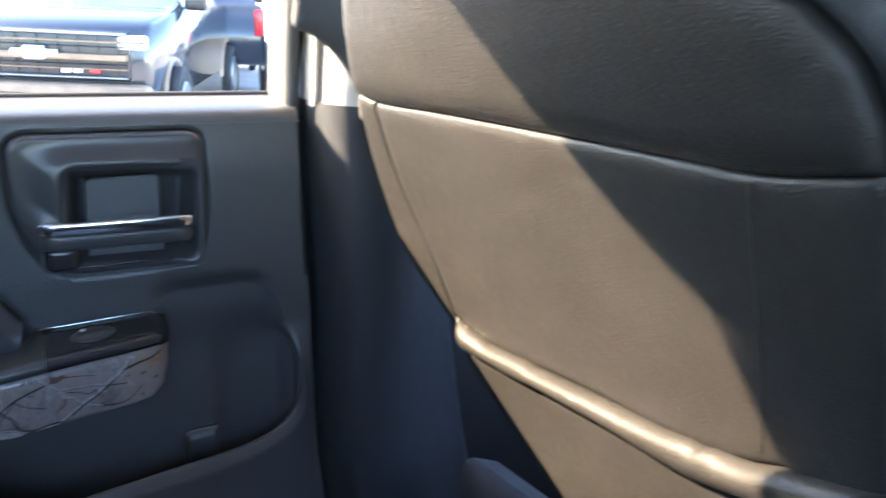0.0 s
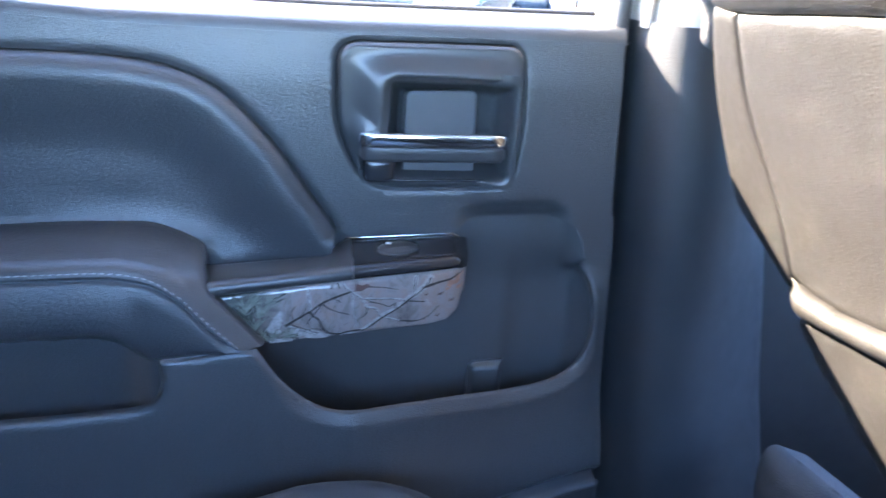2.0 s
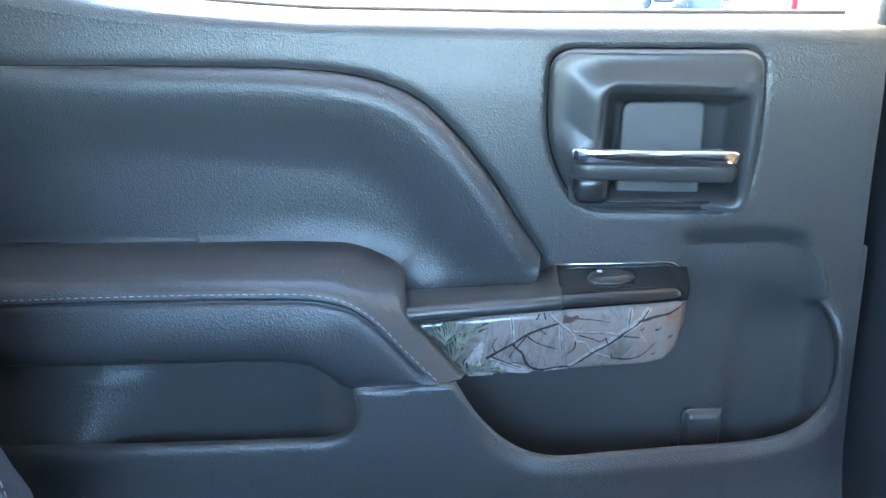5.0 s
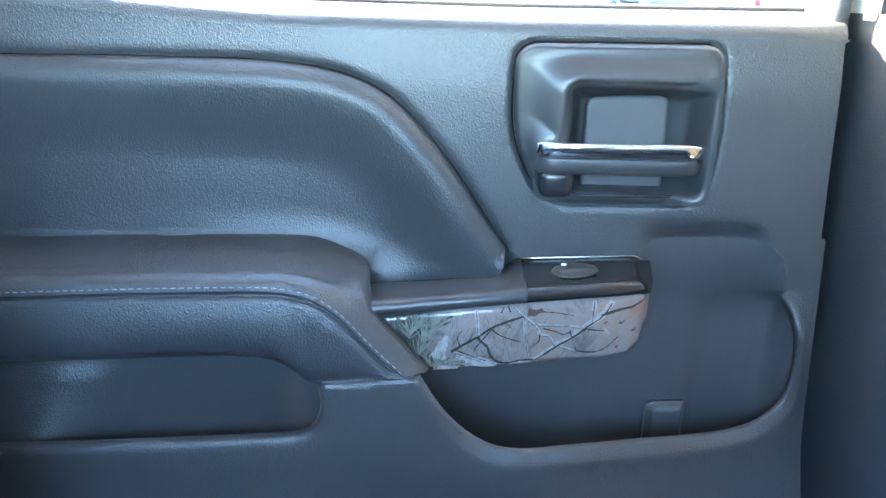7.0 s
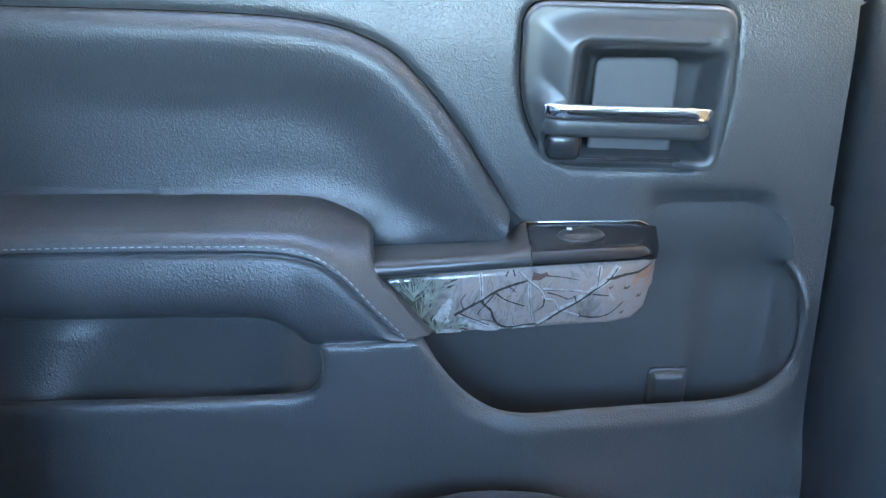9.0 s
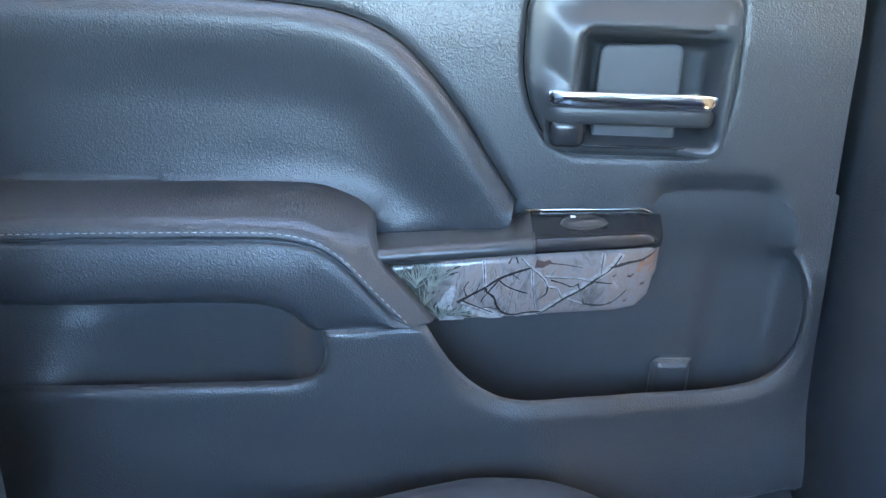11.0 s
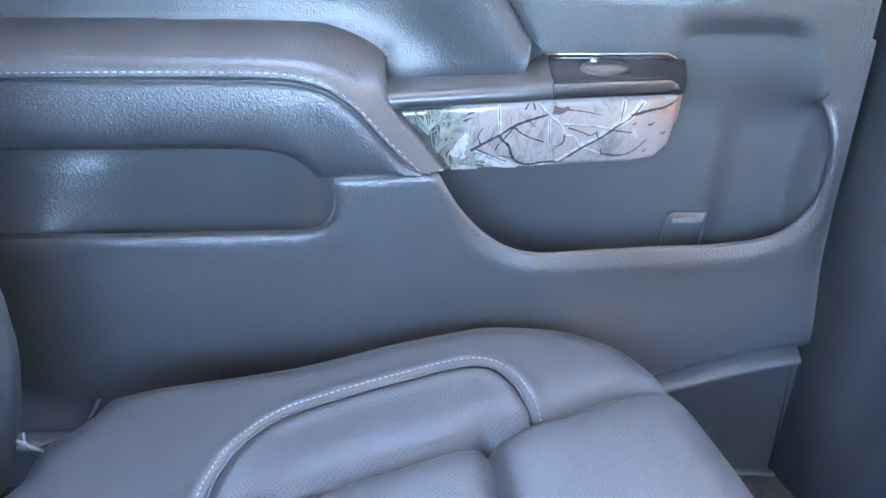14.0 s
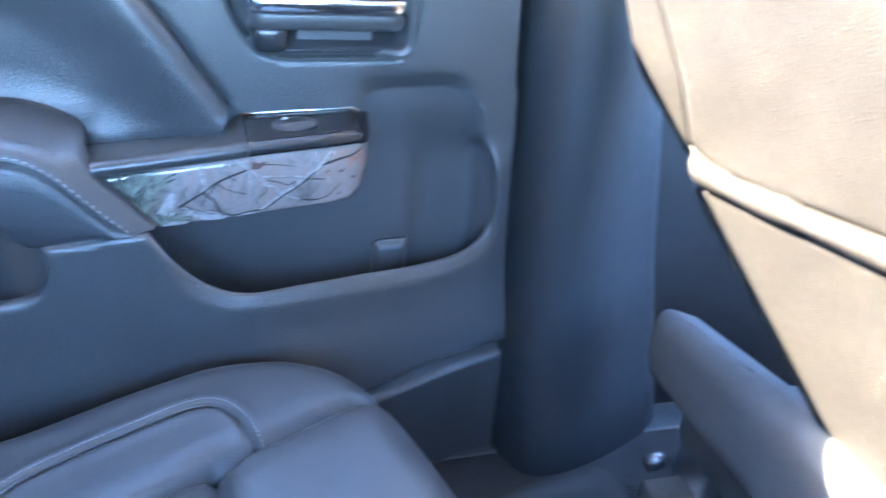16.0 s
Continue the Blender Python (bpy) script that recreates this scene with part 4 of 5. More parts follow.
WELT2 = curve([(-0.176, 1.196), (-0.225, 1.2085), (-0.287, 1.2205), (-0.36, 1.234), (-0.438, 1.248), (-0.495, 1.258), (-0.552, 1.276), (-0.602, 1.294)], 6)
EDGE_R = curve([(-0.608, 1.463), (-0.606, 1.40), (-0.603, 1.33), (-0.60, 1.22)], 6)


def bulged(depth, r, extra=0.0):
    def place(y, z, d):
        x = back_plane(y, z) - depth * np.sqrt(np.clip(1 - (1 - np.clip(d / r, 0, 1)) ** 2, 0, 1)) - extra
        return x, y, z
    return place


fwd = (0.05, 0.0, 0.0)
top = list(EDGE_L[:19]) + list(TOPBAND[1:]) + list(curve([(-0.606, 1.480), (-0.599, 1.500), (-0.583, 1.516), (-0.558, 1.526), (-0.45, 1.548), (-0.35, 1.554), (-0.26, 1.545)], 5))
part("upper_panel", patch("upper_panel", top, bulged(0.009, 0.016), 0.006, fwd), LEATHER_TOP, front, "grained leather upper seat back")
main = list(TOPBAND[6:]) + list(EDGE_R[1:13]) + [(-0.602, 1.272), (-0.556, 1.274)] + list(WELT[:-6][::-1]) + list(SEAM_IN[::-1][1:-1])
part("back_panel", patch("back_panel", main, bulged(0.005, 0.008), 0.007, fwd), LEATHER_BACK, front)
strip = list(EDGE_L[18:]) + [(-0.160, 1.222), (-0.166, 1.2285)] + list(SEAM_IN[::-1][1:]) + list(TOPBAND[1:6][::-1])
part("side_strip", patch("side_strip", strip, bulged(0.004, 0.005), 0.006, fwd), LEATHER_BACK, front)
low = list(WELT2) + [(-0.60, 1.270), (-0.60, 1.15), (-0.52, 1.0), (-0.40, 0.93)] + list(EDGE_LOW[::-1][:-7])
part("pocket_panel", patch("pocket_panel", low, bulged(0.003, 0.004, 0.009), 0.006, fwd), LEATHER_BACK, front)
mids = [(lerp(WELT[i], WELT2[min(int(i * len(WELT2) / len(WELT)), len(WELT2) - 1)], 0.5)) for i in range(len(WELT))]
rows = []
for i, m in enumerate(mids):
    a, b = WELT[i], WELT2[min(int(i * len(WELT2) / len(WELT)), len(WELT2) - 1)]
    f = i / (len(mids) - 1)
    h = np.linalg.norm(a - b) / 2 * 0.98
    col = []
    for w in np.linspace(-0.1 * math.pi, 1.1 * math.pi, 15):
        z = m[1] + h * math.cos(w)
        yy = m[0] + (a[0] - b[0]) / 2 * math.cos(w)
        col.append((back_plane(yy, z) - 0.004 - 0.016 * math.sin(w) * float(sm(0, 0.06, f)), yy, z))
    rows.append(col)
part("pocket_roll", loft("pocket_roll", rows), LEATHER_BACK, front, "rolled leather map pocket edge")
part("strip_bead", tube("strip_bead", [(float(back_plane(y, z)) - 0.0016, y, z) for y, z in SEAM_IN], 0.0014), LEATHER_BACK, front)
part("side_seam", tube("side_seam", [(float(back_plane(y, z)) - 0.0044, y, z) for y, z in curve([(-0.556, 1.450), (-0.553, 1.418), (-0.547, 1.36), (-0.538, 1.306)], 6)], 0.0010), LEATHER_BACK, front)
# rounded inboard bolster
rows = []
for y, z in curve([(-0.45, 1.548), (-0.558, 1.526), (-0.583, 1.516), (-0.599, 1.500), (-0.606, 1.480), (-0.608, 1.440), (-0.606, 1.390), (-0.603, 1.33), (-0.60, 1.22), (-0.58, 1.08)], 5):
    away = np.array((y + 0.35, (z - 1.30) * (1.0 if z > 1.47 else 0.0)))
    away = away / np.linalg.norm(away)
    rows.append([(float(back_plane(y, z)) + dx, y + away[0] * o, z + away[1] * o) for o, dx in ((-0.004, 0.016), (0.001, 0.006), (0.007, 0.0015), (0.016, 0.002), (0.028, 0.010), (0.039, 0.024), (0.047, 0.045), (0.051, 0.075), (0.052, 0.12))])
part("side_bolster", loft("side_bolster", rows), LEATHER, front, "smooth leather side bolster")
# body of the backrest ahead of the back panel
rows = []
for dx in (0.012, 0.05, 0.11):
    ring = [(p[0], p[1]) for p in EDGE_L] + [(p[0], p[1]) for p in EDGE_LOW[1:]] + [(-0.45, 0.90), (-0.60, 1.10), (-0.606, 1.30), (-0.612, 1.46), (-0.590, 1.510), (-0.50, 1.540), (-0.36, 1.554), (-0.28, 1.550)]
    rows.append([(back_plane(y, z) + dx, y + (0.03 * (dx / 0.11) if y > -0.3 else -0.06 * dx / 0.11) * (1 if z > 1.15 else 0), z) for y, z in ring])
part("backrest_core", loft("backrest_core", rows, closed=True, caps=True), LEATHER, front)
# seat base seen under the back
CB = [(-0.082, 1.016), (-0.33, 1.056), (-0.62, 1.06), (-0.62, 0.93), (-0.26, 0.93), (-0.088, 0.925), (-0.074, 0.955)]


def base_place(y, z, d):
    return 0.475 - 0.022 * np.sqrt(np.clip(1 - (1 - np.clip(d / 0.03, 0, 1)) ** 2, 0, 1)) - 0.10 * (z - 0.98), y, z


part("seat_base", patch("seat_base", rounded(CB, 0.018), base_place, 0.008, (0.03, 0.0, -0.012)), CLOTH, front, "grey cloth rear of the seat base")
part("seat_pan", block("seat_pan", (0.50, -0.60, 0.84), (0.98, -0.10, 0.915), 0.03), TRIM_FINE, front, "dark underside of the seat pan")
part("seat_rail", block("seat_rail", (0.47, -0.155, 0.765), (0.95, -0.115, 0.80), 0.006), STEEL, front, "dark steel seat rail")
part("rail_bracket", block("rail_bracket", (0.52, -0.16, 0.79), (0.56, -0.10, 0.90), 0.006), STEEL, front)
part("rail_bolt", disc("rail_bolt", (0.50, -0.10, 0.80), (0, 1, 0.3), 0.013, 0.012, 16), STEEL, front)
part("rail_bolt", disc("rail_bolt", (0.585, -0.07, 0.79), (-0.5, 0.3, 1), 0.014, 0.010, 16), STEEL, front)
part("rail_cover", block("rail_cover", (0.60, -0.20, 0.76), (0.72, -0.08, 0.83), 0.015), TRIM_FINE, front)

# ---- rear seat ----
rear = thing("rear_seat", (-0.1, -0.45, 0.80), "black leather rear bench with perforated inserts and pale stitching", "car seat")


def tilt(x):
    """The cushion's surface sinks towards the backrest and rolls off at its front."""
    return 1.020 + 0.13 * np.minimum(x, 0.0) + 0.02 * np.clip(x, 0, 0.1)


RIM = [(-0.36, -0.29), (-0.312, -0.262), (-0.318, -0.216), (-0.292, -0.196), (-0.286, -0.166), (-0.250, -0.152), (-0.141, -0.137), (-0.06, -0.110), (0.018, -0.093), (0.075, -0.096), (0.122, -0.121), (0.155, -0.168), (0.176, -0.240), (0.196, -0.320), (0.205, -0.45), (0.205, -0.80), (0.19, -1.35), (-0.36, -1.35)]
LOOP = curve([(-0.175, -0.345), (-0.172, -0.305), (-0.171, -0.275), (-0.161, -0.240), (-0.137, -0.2125), (-0.098, -0.1940), (-0.057, -0.179), (-0.009, -0.165), (0.014, -0.1675), (0.030, -0.184), (0.0450, -0.219)], 8)
SEAM1 = curve([(-0.30, -0.357), (-0.15, -0.298), (-0.084, -0.273), (0.008, -0.238), (0.045, -0.219), (0.094, -0.195), (0.139, -0.178), (0.16, -0.174)], 8)
SEAM2 = curve([(0.008, -0.238), (0.0125, -0.266), (0.016, -0.300), (0.022, -0.45), (0.022, -1.3)], 8)
outline = rounded(RIM, 0.02, 3)
grad = np.gradient(LOOP, axis=0)
side_way = np.stack([-grad[:, 1], grad[:, 0]], 1)
side_way /= np.linalg.norm(side_way, axis=1)[:, None]
GROOVE = LOOP - 0.0055 * side_way


def cushion(x, y, d):
    p = np.stack([x, y], 1)
    z = tilt(x)
    edge = np.sqrt(np.clip(1 - (1 - np.clip(d / 0.042, 0, 1)) ** 2, 0, 1))
    z = z - 0.047 * (1 - edge) + 0.001 * sm(0, 0.02, d) * sm(0.10, 0.03, d)
    a, b, c = far(GROOVE, p, False), far(SEAM1, p, False), far(SEAM2, p, False)
    z = z - 0.0035 * np.exp(-(a / 0.0035) ** 2) + 0.0015 * np.exp(-((a - 0.008) / 0.006) ** 2)
    z = z - 0.008 * np.exp(-(b / 0.0045) ** 2) - 0.004 * np.exp(-(b / 0.016) ** 2) - 0.009 * np.exp(-(c / 0.0045) ** 2) - 0.007 * np.exp(-(c / 0.016) ** 2)
    return x, y, z


full = patch("cushion", outline, cushion, 0.004, back=(0, 0, -0.20), lines=[GROOVE, SEAM1, SEAM2])
co = np.array([v.co[:] for v in full.vertices])
polys = [tuple(p.vertices) for p in full.polygons]
cen = np.array([co[list(p)].mean(0) for p in polys])
flat = np.array([abs(p.normal.z) > 0.35 for p in full.polygons])
seam_y = np.interp(cen[:, 0], SEAM1[:, 0], SEAM1[:, 1])
seam2_x = np.interp(-cen[:, 1], -SEAM2[:, 1], SEAM2[:, 0])
pan = np.concatenate([GROOVE, SEAM1[::-1][SEAM1[::-1][:, 0] < 0.0455]])
inner = within(pan, cen[:, :2]) & (cen[:, 1] >= seam_y)
centre = flat & (cen[:, 1] < seam_y)


def piece(name, mask, mat, label):
    used = {}
    faces = []
    for p, keep in zip(polys, mask):
        if keep:
            faces.append(tuple(used.setdefault(k, len(used)) for k in p))
    return part(name, mesh_of(name, [co[k] for k in used], faces), mat, rear, label)


cush = piece("cushion_bolster", ~(inner | centre), LEATHER, "smooth leather cushion bolster")
piece("stitched_insert", inner, PERF, "finely perforated leather insert")
piece("front_seat_panel", centre & (cen[:, 0] > seam2_x), PERF, "perforated leather front panel")
piece("rear_seat_panel", centre & (cen[:, 0] <= seam2_x), PERF, "perforated leather rear panel")
bpy.data.meshes.remove(full)
gz = cushion(GROOVE[:, 0], GROOVE[:, 1], far(outline, GROOVE))[2]
part("piping", tube("piping", [(a, b, c + 0.0018) for (a, b), c in zip(GROOVE, gz)], 0.0015, 8), LEATHER, rear)
zz = cushion(LOOP[:, 0], LOOP[:, 1], far(outline, LOOP))[2]
stitches("stitching", [(a, b, c + 0.0003) for (a, b), c in zip(LOOP, zz)], THREAD, cush, 0.0027, 0.0017, 0.00032)
part("cushion_front", loft("cushion_front", [[(0.19, y, 0.98), (0.185, y, 0.90), (0.16, y, 0.82)] for y in np.linspace(-1.35, -0.33, 8)]), LEATHER, rear)

# backrest with its rounded outboard wing
rows = []
for z in np.linspace(0.93, 1.50, 30):
    lean = -0.34 * (z - 1.0)
    wing = float(table(z, [0.93, 0.99, 1.031, 1.059, 1.086, 1.12, 1.155, 1.181, 1.203, 1.242, 1.3, 1.62], [-0.006, 0.025, 0.041, 0.049, 0.050, 0.039, 0.038, 0.050, 0.057, 0.055, 0.03, 0.0]))
    x0 = -0.352 + lean * 0.55
    ring = []
    for y, dx in ((-0.115, -0.22), (-0.120, -0.14), (-0.132, -0.085), (-0.152, -0.044), (-0.180, -0.014), (-0.205, 0.003), (-0.225, 0.008), (-0.250, 0.005), (-0.285, -0.006), (-0.31, -0.020), (-0.36, -0.022), (-0.60, -0.02), (-0.9, -0.02), (-1.38, -0.02)):
        ring.append((x0 + dx + wing, y, z))
    rows.append(ring)
backrest = part("backrest", loft("backrest", rows), LEATHER, rear, "leather backrest with rounded wing")
line = []
for r in rows[3:20]:
    yy = float(table(r[0][2], [1.00, 1.08, 1.11, 1.16, 1.30], [-0.262, -0.236, -0.220, -0.202, -0.190]))
    ys = np.array([p[1] for p in r])
    line.append((float(np.interp(-yy, -ys, [p[0] for p in r])) + 0.0008, yy, r[0][2]))
stitches("stitching", line, THREAD, backrest, 0.0046, 0.0024, 0.0005)
part("seam_welt", tube("seam_welt", [(a + 0.0005, b - 0.0045, c) for a, b, c in line], 0.0014), LEATHER, backrest)
TAG = curve([(-0.3020, -0.2400, 1.000), (-0.2985, -0.2460, 0.994), (-0.2910, -0.2420, 0.985)], 5)
part("seat_tag", tube("seat_tag", list(TAG) + [TAG[5], np.array((-0.3020, -0.2480, 1.000))], 0.0013), PLATE, rear, "small pale seat tag")
EDGING = curve([(-0.3160, -0.2057, 0.953), (-0.3040, -0.1975, 0.954), (-0.2911, -0.1881, 0.956), (-0.2916, -0.1711, 0.956), (-0.2925, -0.1560, 0.956)], 6)
part("cushion_welt", tube("cushion_welt", EDGING, 0.0015), LEATHER, rear, "sewn edge at the cushion's rear corner")

# ---- far front seat: out of view, added to block far-side light ----
blocker_seat = thing("front_seat", (0.55, -1.15, 0.80), "unseen black leather front seat added to block far-side light", "car seat")
lean = Matrix.Translation((0.56, 0, 1.22)) @ Matrix.Rotation(radians(-22), 4, "Y")
part("backrest", block("backrest", (-0.06, -1.40, -0.38), (0.07, -0.92, 0.36), 0.055, 5, lean), LEATHER, blocker_seat)
part("headrest", block("headrest", (-0.07, -1.29, 0.38), (0.05, -1.03, 0.56), 0.05, 5, lean), LEATHER, blocker_seat)
part("seat_cushion", block("seat_cushion", (0.62, -1.41, 0.86), (1.14, -0.91, 1.02), 0.05, 4), LEATHER, blocker_seat)
part("seat_pedestal", block("seat_pedestal", (0.64, -1.36, 0.75), (1.10, -0.96, 0.88), 0.01), TRIM_FINE, blocker_seat)

# ---- cab shell ----
single("floor", block("floor", (-1.0, -1.62, 0.70), (1.6, 0.10, 0.755), 0.0), CARPET, "black carpeted cab floor", "floor", "structure")
MAT = rounded([(0.235, -0.62), (0.455, -0.62), (0.462, -0.055), (0.24, -0.085)], 0.03)
single("floor_mat", patch("floor_mat", MAT, lambda x, y, d: (x, y, 0.770 + 0.004 * sm(0, 0.012, d) - 0.005 * sm(0.012, 0.02, d)), 0.01, (0, 0, -0.016)), RUBBER, "black ribbed rubber floor mat on carpet", "floor mat")
single("sill_trim", block("sill_trim", (-0.78, 0.0, 0.74), (0.90, 0.09, 0.758), 0.005), TRIM_FINE, "dark scuffed door sill trim", "sill", "structure")
# out of view; pale to light upward faces, run forward to cut front light
single("ceiling", block("ceiling", (-0.92, -1.50, 1.905), (1.18, -0.03, 1.955), 0.0), HEADLINER, "pale grey cloth cab headliner", "ceiling", "structure")
rear_wall = thing("wall_rear", (-0.93, -0.75, 0.70), "dark rear cab wall with a wide window opening", "wall", "structure")
for lo, hi in (((-0.96, -1.55, 0.70), (-0.90, 0.10, 1.45)), ((-0.96, -1.55, 1.80), (-0.90, 0.10, 1.95)), ((-0.96, -0.28, 1.45), (-0.90, 0.10, 1.80)), ((-0.96, -1.55, 1.45), (-0.90, -1.22, 1.80))):
    part("wall_panel", block("wall_panel", lo, hi, 0.0), TRIM_FINE, rear_wall)
single("wall_front", block("wall_front", (1.25, -1.6, 0.70), (1.6, 0.10, 1.38), 0.05), TRIM_FINE, "dark dashboard mass below the windscreen", "dashboard", "structure")
side_wall = thing("wall_side", (0.0, -1.56, 0.70), "dark far side doors below their windows", "wall", "structure")
for x0, x1 in ((-0.92, 0.325), (0.33, 1.6)):
    part("wall_panel", block("wall_panel", (x0, -1.60, 0.70), (x1, -1.52, 1.40), 0.01), TRIM_FINE, side_wall)
single("pillar_side", block("pillar_side", (0.32, -1.60, 0.70), (0.44, -1.48, 1.92), 0.02), TRIM_FINE, "dark far side centre pillar trim", "pillar trim", "structure")
single("door_jamb", block("door_jamb", (0.285, 0.046, 0.70), (0.40, 0.075, 1.40), 0.002), TRIM_FINE, "dark door jamb behind the weatherstrip", "door jamb", "structure")
single("front_door_trim", block("front_door_trim", (0.415, 0.05, 0.70), (1.6, 0.10, 1.39), 0.02), RUBBER, "black front door trim panel", "car door", "structure")
single("pillar_rear", block("pillar_rear", (-0.95, -0.02, 1.38), (-0.78, 0.08, 1.92), 0.02), PILLAR_LIGHT, "pale rear corner pillar trim", "pillar trim", "structure")

TINT = GLASS.copy()
TINT.name = "privacy_glass"
TINT.node_tree.nodes["Principled BSDF"].inputs["Base Color"].default_value = (0.90, 0.93, 0.93, 1)
# unseen pane at the far front door, added to dim light on this door
TINT_DARK = GLASS.copy()
TINT_DARK.name = "dimming_glass"
TINT_DARK.node_tree.nodes["Principled BSDF"].inputs["Base Color"].default_value = (0.50, 0.53, 0.54, 1)
single("dimming_pane", block("dimming_pane", (0.43, -1.548, 1.39), (1.6, -1.543, 1.91), 0.0), TINT_DARK, "unseen tinted pane added to dim far front light", "window", "structure")
single("window_rear", block("window_rear", (-0.935, -1.25, 1.44), (-0.929, -0.25, 1.81), 0.0), TINT, "clear rear cab window", "window", "structure")

# ---- outside ----
single("ground", loft("ground", [[(x, y, -0.12) for x in (-400, -40, 0, 40, 400)] for y in (-400, -40, 0, 40, 400)]), ASPHALT, "sunlit pale concrete parking lot", "ground", "structure")


def wheel(parent, x, y, z, r=0.40, w=0.26, axis=(0, -1, 0)):
    t = part("tyre", disc("tyre", (x, y, z), axis, r, w, 32, 0.05), TYRE, parent, "black tyre")
    a = Vector(axis) * 0.02
    part("rim", disc("rim", (x + a.x + Vector(axis).x * (w - 0.06), y + a.y + Vector(axis).y * (w - 0.06), z), axis, r * 0.62, 0.045, 24, 0.03), STEEL, t, "alloy rim")


def pickup(name, m, paint, label, front_on):
    """A parked pickup, its nose along -y before it is posed."""
    v = thing(name, (0, 0, 0), label, "pickup truck")
    prof = [(0.0, 0.55), (-0.06, 0.75), (-0.05, 1.02), (0.0, 1.20), (0.10, 1.28), (0.9, 1.36), (1.35, 1.40), (2.0, 1.86), (2.3, 1.90), (3.4, 1.90), (3.6, 1.84), (3.75, 1.38), (5.6, 1.36), (5.65, 0.60), (5.5, 0.5), (0.2, 0.45)]
    rows = []
    for x, k in ((-0.99, 0.97), (-0.93, 1.0), (0.93, 1.0), (0.99, 0.97)):
        rows.append([(x * (0.80 if (1.5 < y < 3.7 and z > 1.5) else 1.0), y + (1 - k), lerp(0.9, z, k)) for y, z in prof])
    part("body", loft("body", rows, closed=True, caps=True), paint, v)
    part("windscreen", loft("windscreen", [[(x, 1.37 + 0.0, 1.405), (x * 0.86, 1.96, 1.84)] for x in (-0.88, 0, 0.88)]), PIANO, v, "dark windscreen")
    part("grille_backing", block("grille_backing", (-0.82, -0.08, 0.74), (0.82, 0.02, 1.19), 0.03), PIANO, v, "black grille backing")
    # tan bars and bumper: reflections in dark chrome put into the colour
    for z0, z1, deep, mt in ((1.155, 1.180, 0.14, STEEL), (1.085, 1.105, 0.11, BRONZE), (1.045, 1.058, 0.11, PIANO), (0.930, 0.985, 0.14, BRONZE), (0.885, 0.898, 0.11, PIANO), (0.845, 0.858, 0.11, BRONZE), (0.765, 0.785, 0.13, STEEL)):
        part("grille_bar", block("grille_bar", (-0.80, -deep, z0), (0.80, -0.07, z1), 0.008), mt, v)
    for k in range(9):
        x = -0.72 + 0.18 * k
        part("grille_slat", block("grille_slat", (x - 0.010, -0.105, 0.80), (x + 0.010, -0.07, 1.15), 0.004), PIANO, v)
    part("badge", block("badge", (-0.20, -0.175, 0.955), (0.20, -0.135, 1.015), 0.012), LAMP_CLEAR, v, "pale bar badge")
    part("badge_bar", block("badge_bar", (-0.09, -0.177, 0.925), (0.09, -0.138, 1.045), 0.012), LAMP_CLEAR, v)
    for x0, x1 in ((0.22, 0.30), (0.33, 0.40), (0.47, 0.56)):
        part("plain_mark", block("plain_mark", (x0, -0.135, 0.815), (x1, -0.10, 0.850), 0.006), LAMP_RED if x0 > 0.45 else LAMP_CLEAR, v)
    part("bumper", block("bumper", (-0.99, -0.20, 0.50), (0.99, 0.15, 0.72), 0.05), BRONZE if front_on else paint, v, "front bumper, its reflections coloured tan")
    part("bumper_insert", block("bumper_insert", (-0.58, -0.215, 0.53), (0.58, -0.18, 0.63), 0.012), PIANO, v, "dark lower bumper intake")
    part("skid_panel", block("skid_panel", (-0.75, -0.15, 0.34), (0.75, 0.15, 0.50), 0.04), BRONZE, v, "tan skid panel")
    for s in (-1, 1):
        h = part("headlight", block("headlight", (min(s * 0.70, s * 0.97), -0.10, 1.03), (max(s * 0.70, s * 0.97), 0.06, 1.16), 0.03), LAMP_CLEAR, v, "clear headlight")
        part("lamp_divider", block("lamp_divider", (min(s * 0.71, s * 0.96), -0.105, 1.090), (max(s * 0.71, s * 0.96), -0.06, 1.104), 0.004), PIANO, h)
        f = part("fog_surround", block("fog_surround", (min(s * 0.66, s * 0.93), -0.225, 0.545), (max(s * 0.66, s * 0.93), -0.16, 0.68), 0.02), BRONZE, v, "tan fog lamp surround")
        part("fog_lamp", disc("fog_lamp", (s * 0.80, -0.222, 0.61), (0, -1, 0), 0.045, 0.015, 20), LAMP_CLEAR, f)
        part("tow_hook", block("tow_hook", (s * 0.50 - 0.03, -0.25, 0.44), (s * 0.50 + 0.03, -0.12, 0.50), 0.012), LAMP_RED if front_on else STEEL, v)
        for y in (0.95, 4.55):
            rows = [[(s * (0.99 + w), y + r * math.cos(a), 0.40 + r * math.sin(a)) for w, r in ((-0.03, 0.44), (0.02, 0.45), (0.03, 0.49), (-0.02, 0.51))] for a in np.linspace(0.0, math.pi, 17)]
            part("wheel_arch", loft("wheel_arch", rows), BRONZE if front_on else PIANO, v, "wheel arch moulding")
        part("door_mirror", block("door_mirror", (min(s * 1.00, s * 1.24), 1.55, 1.36), (max(s * 1.00, s * 1.24), 1.68, 1.56), 0.03), PIANO, v)
        for y in (0.95, 4.55):
            wheel(v, s * 0.98, y, 0.40, 0.41, 0.22 * 0.6, (s, 0, 0))
        part("side_window", loft("side_window", [[(s * 0.985, y0, 1.40), (s * 0.83, y1, 1.82)] for y0, y1 in ((1.55, 2.05), (2.5, 2.5), (3.55, 3.35))]), PIANO, v, "dark side glass")
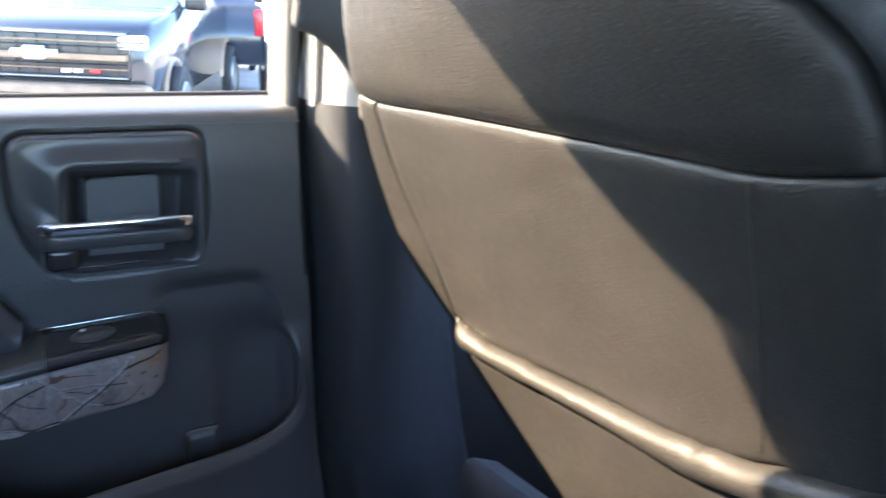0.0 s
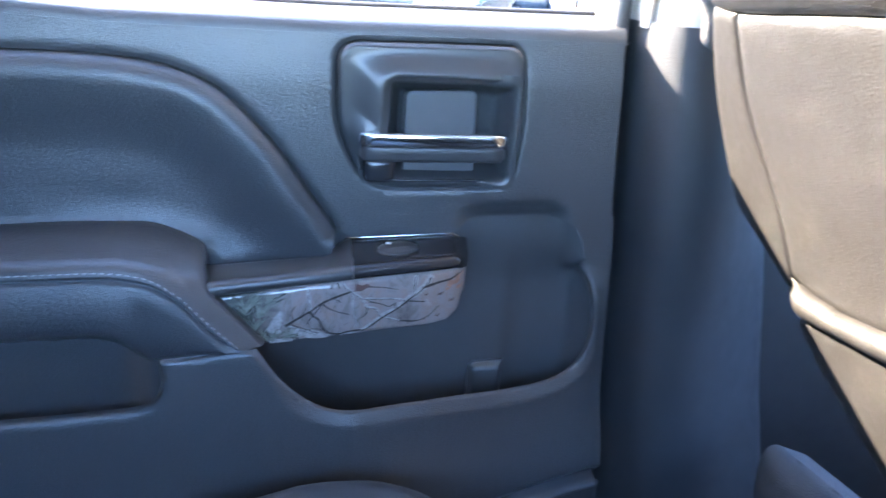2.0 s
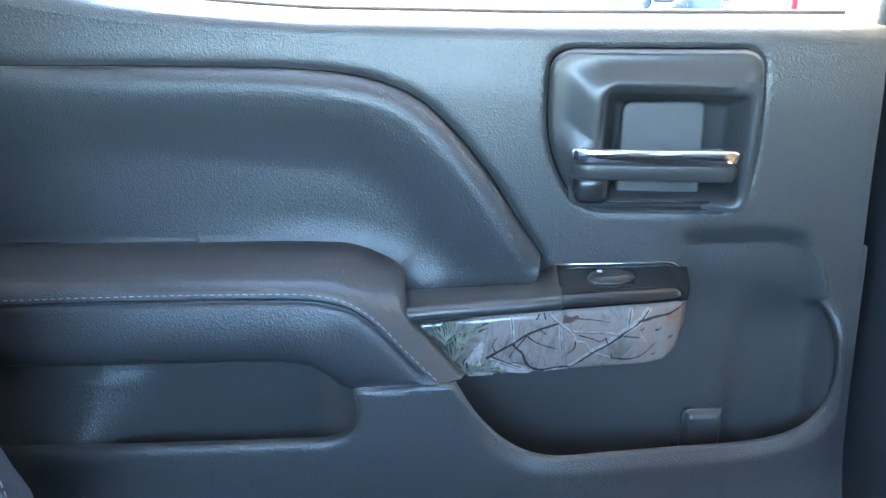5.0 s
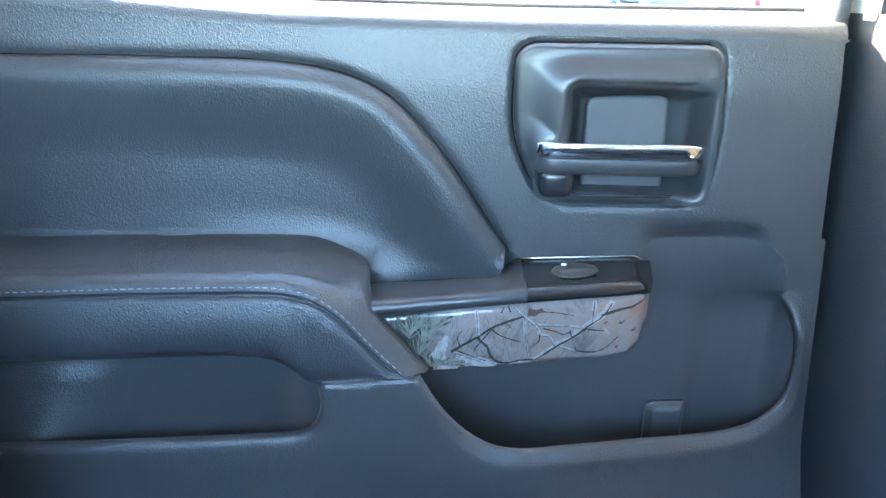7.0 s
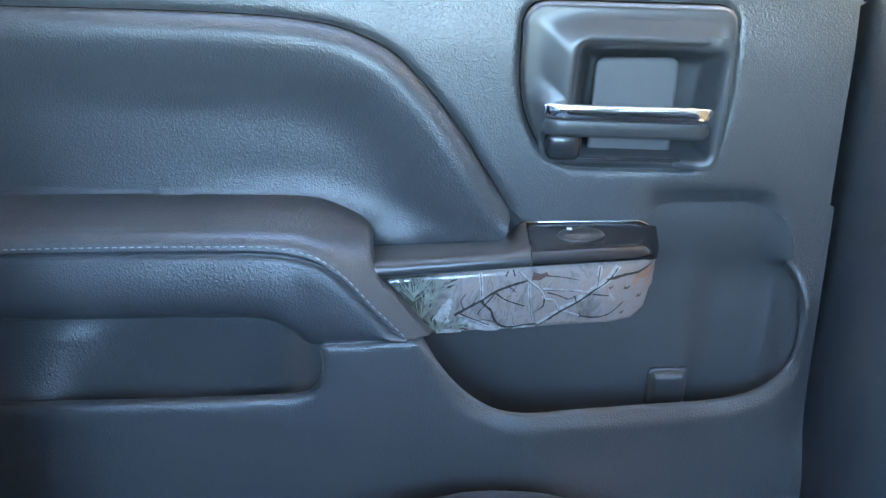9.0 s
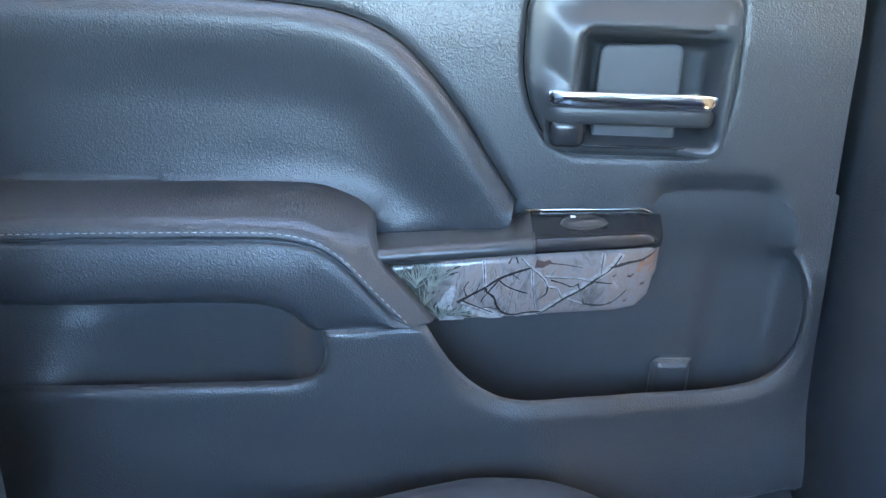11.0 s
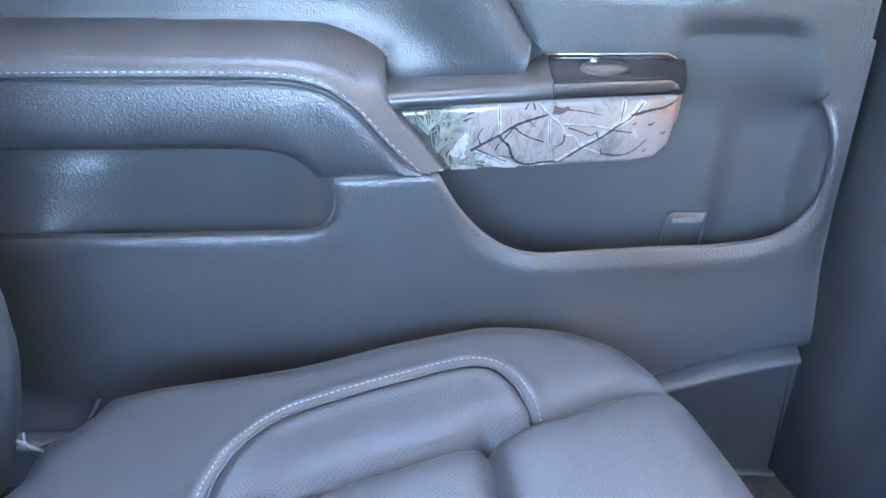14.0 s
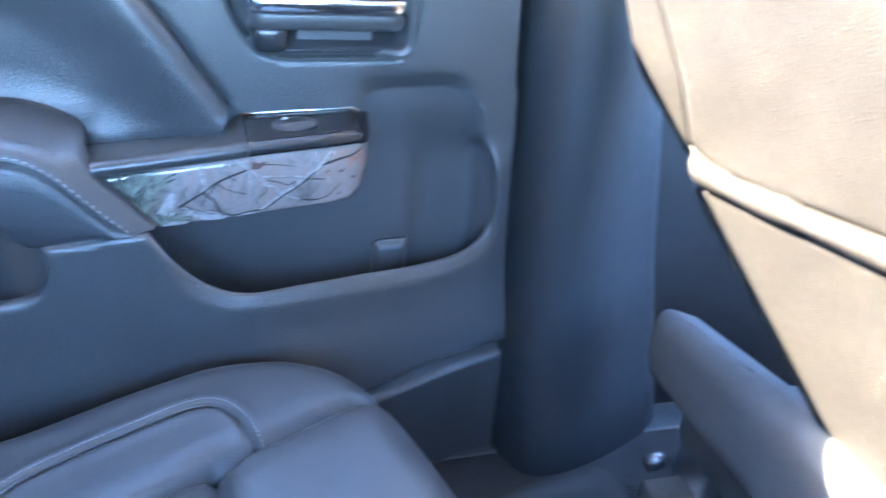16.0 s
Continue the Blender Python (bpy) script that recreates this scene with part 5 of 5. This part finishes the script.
        part("tail_lamp", block("tail_lamp", (min(s * 0.84, s * 0.98), 5.58, 0.95), (max(s * 0.84, s * 0.98), 5.69, 1.32), 0.02), LAMP_RED, v, "red tail lamp")
    v.matrix_basis = m
    return v


pickup("pickup_truck", pose(0.30, 7.5, -0.12, 0, 0, -22), PAINT_DARK, "dark parked pickup with barred grille, bumper reflections coloured tan", True)
pickup("pickup_truck", pose(3.7, 17.0, -0.12, 0, 0, 168), PAINT_DARK, "dark parked pickup seen from its tail", False)
pickup("pickup_truck", pose(6.4, 13.6, -0.12, 0, 0, -20), PAINT_SILVER, "silver blue parked pickup in the lot", False)
pickup("pickup_truck", pose(9.3, 25.0, -0.12, 0, 0, 170), PAINT_RED, "red parked pickup in the lot", False)
pickup("pickup_truck", pose(-9.5, 12.6, -0.12, 0, 0, -14), PAINT_WHITE, "white parked pickup in the lot", True)
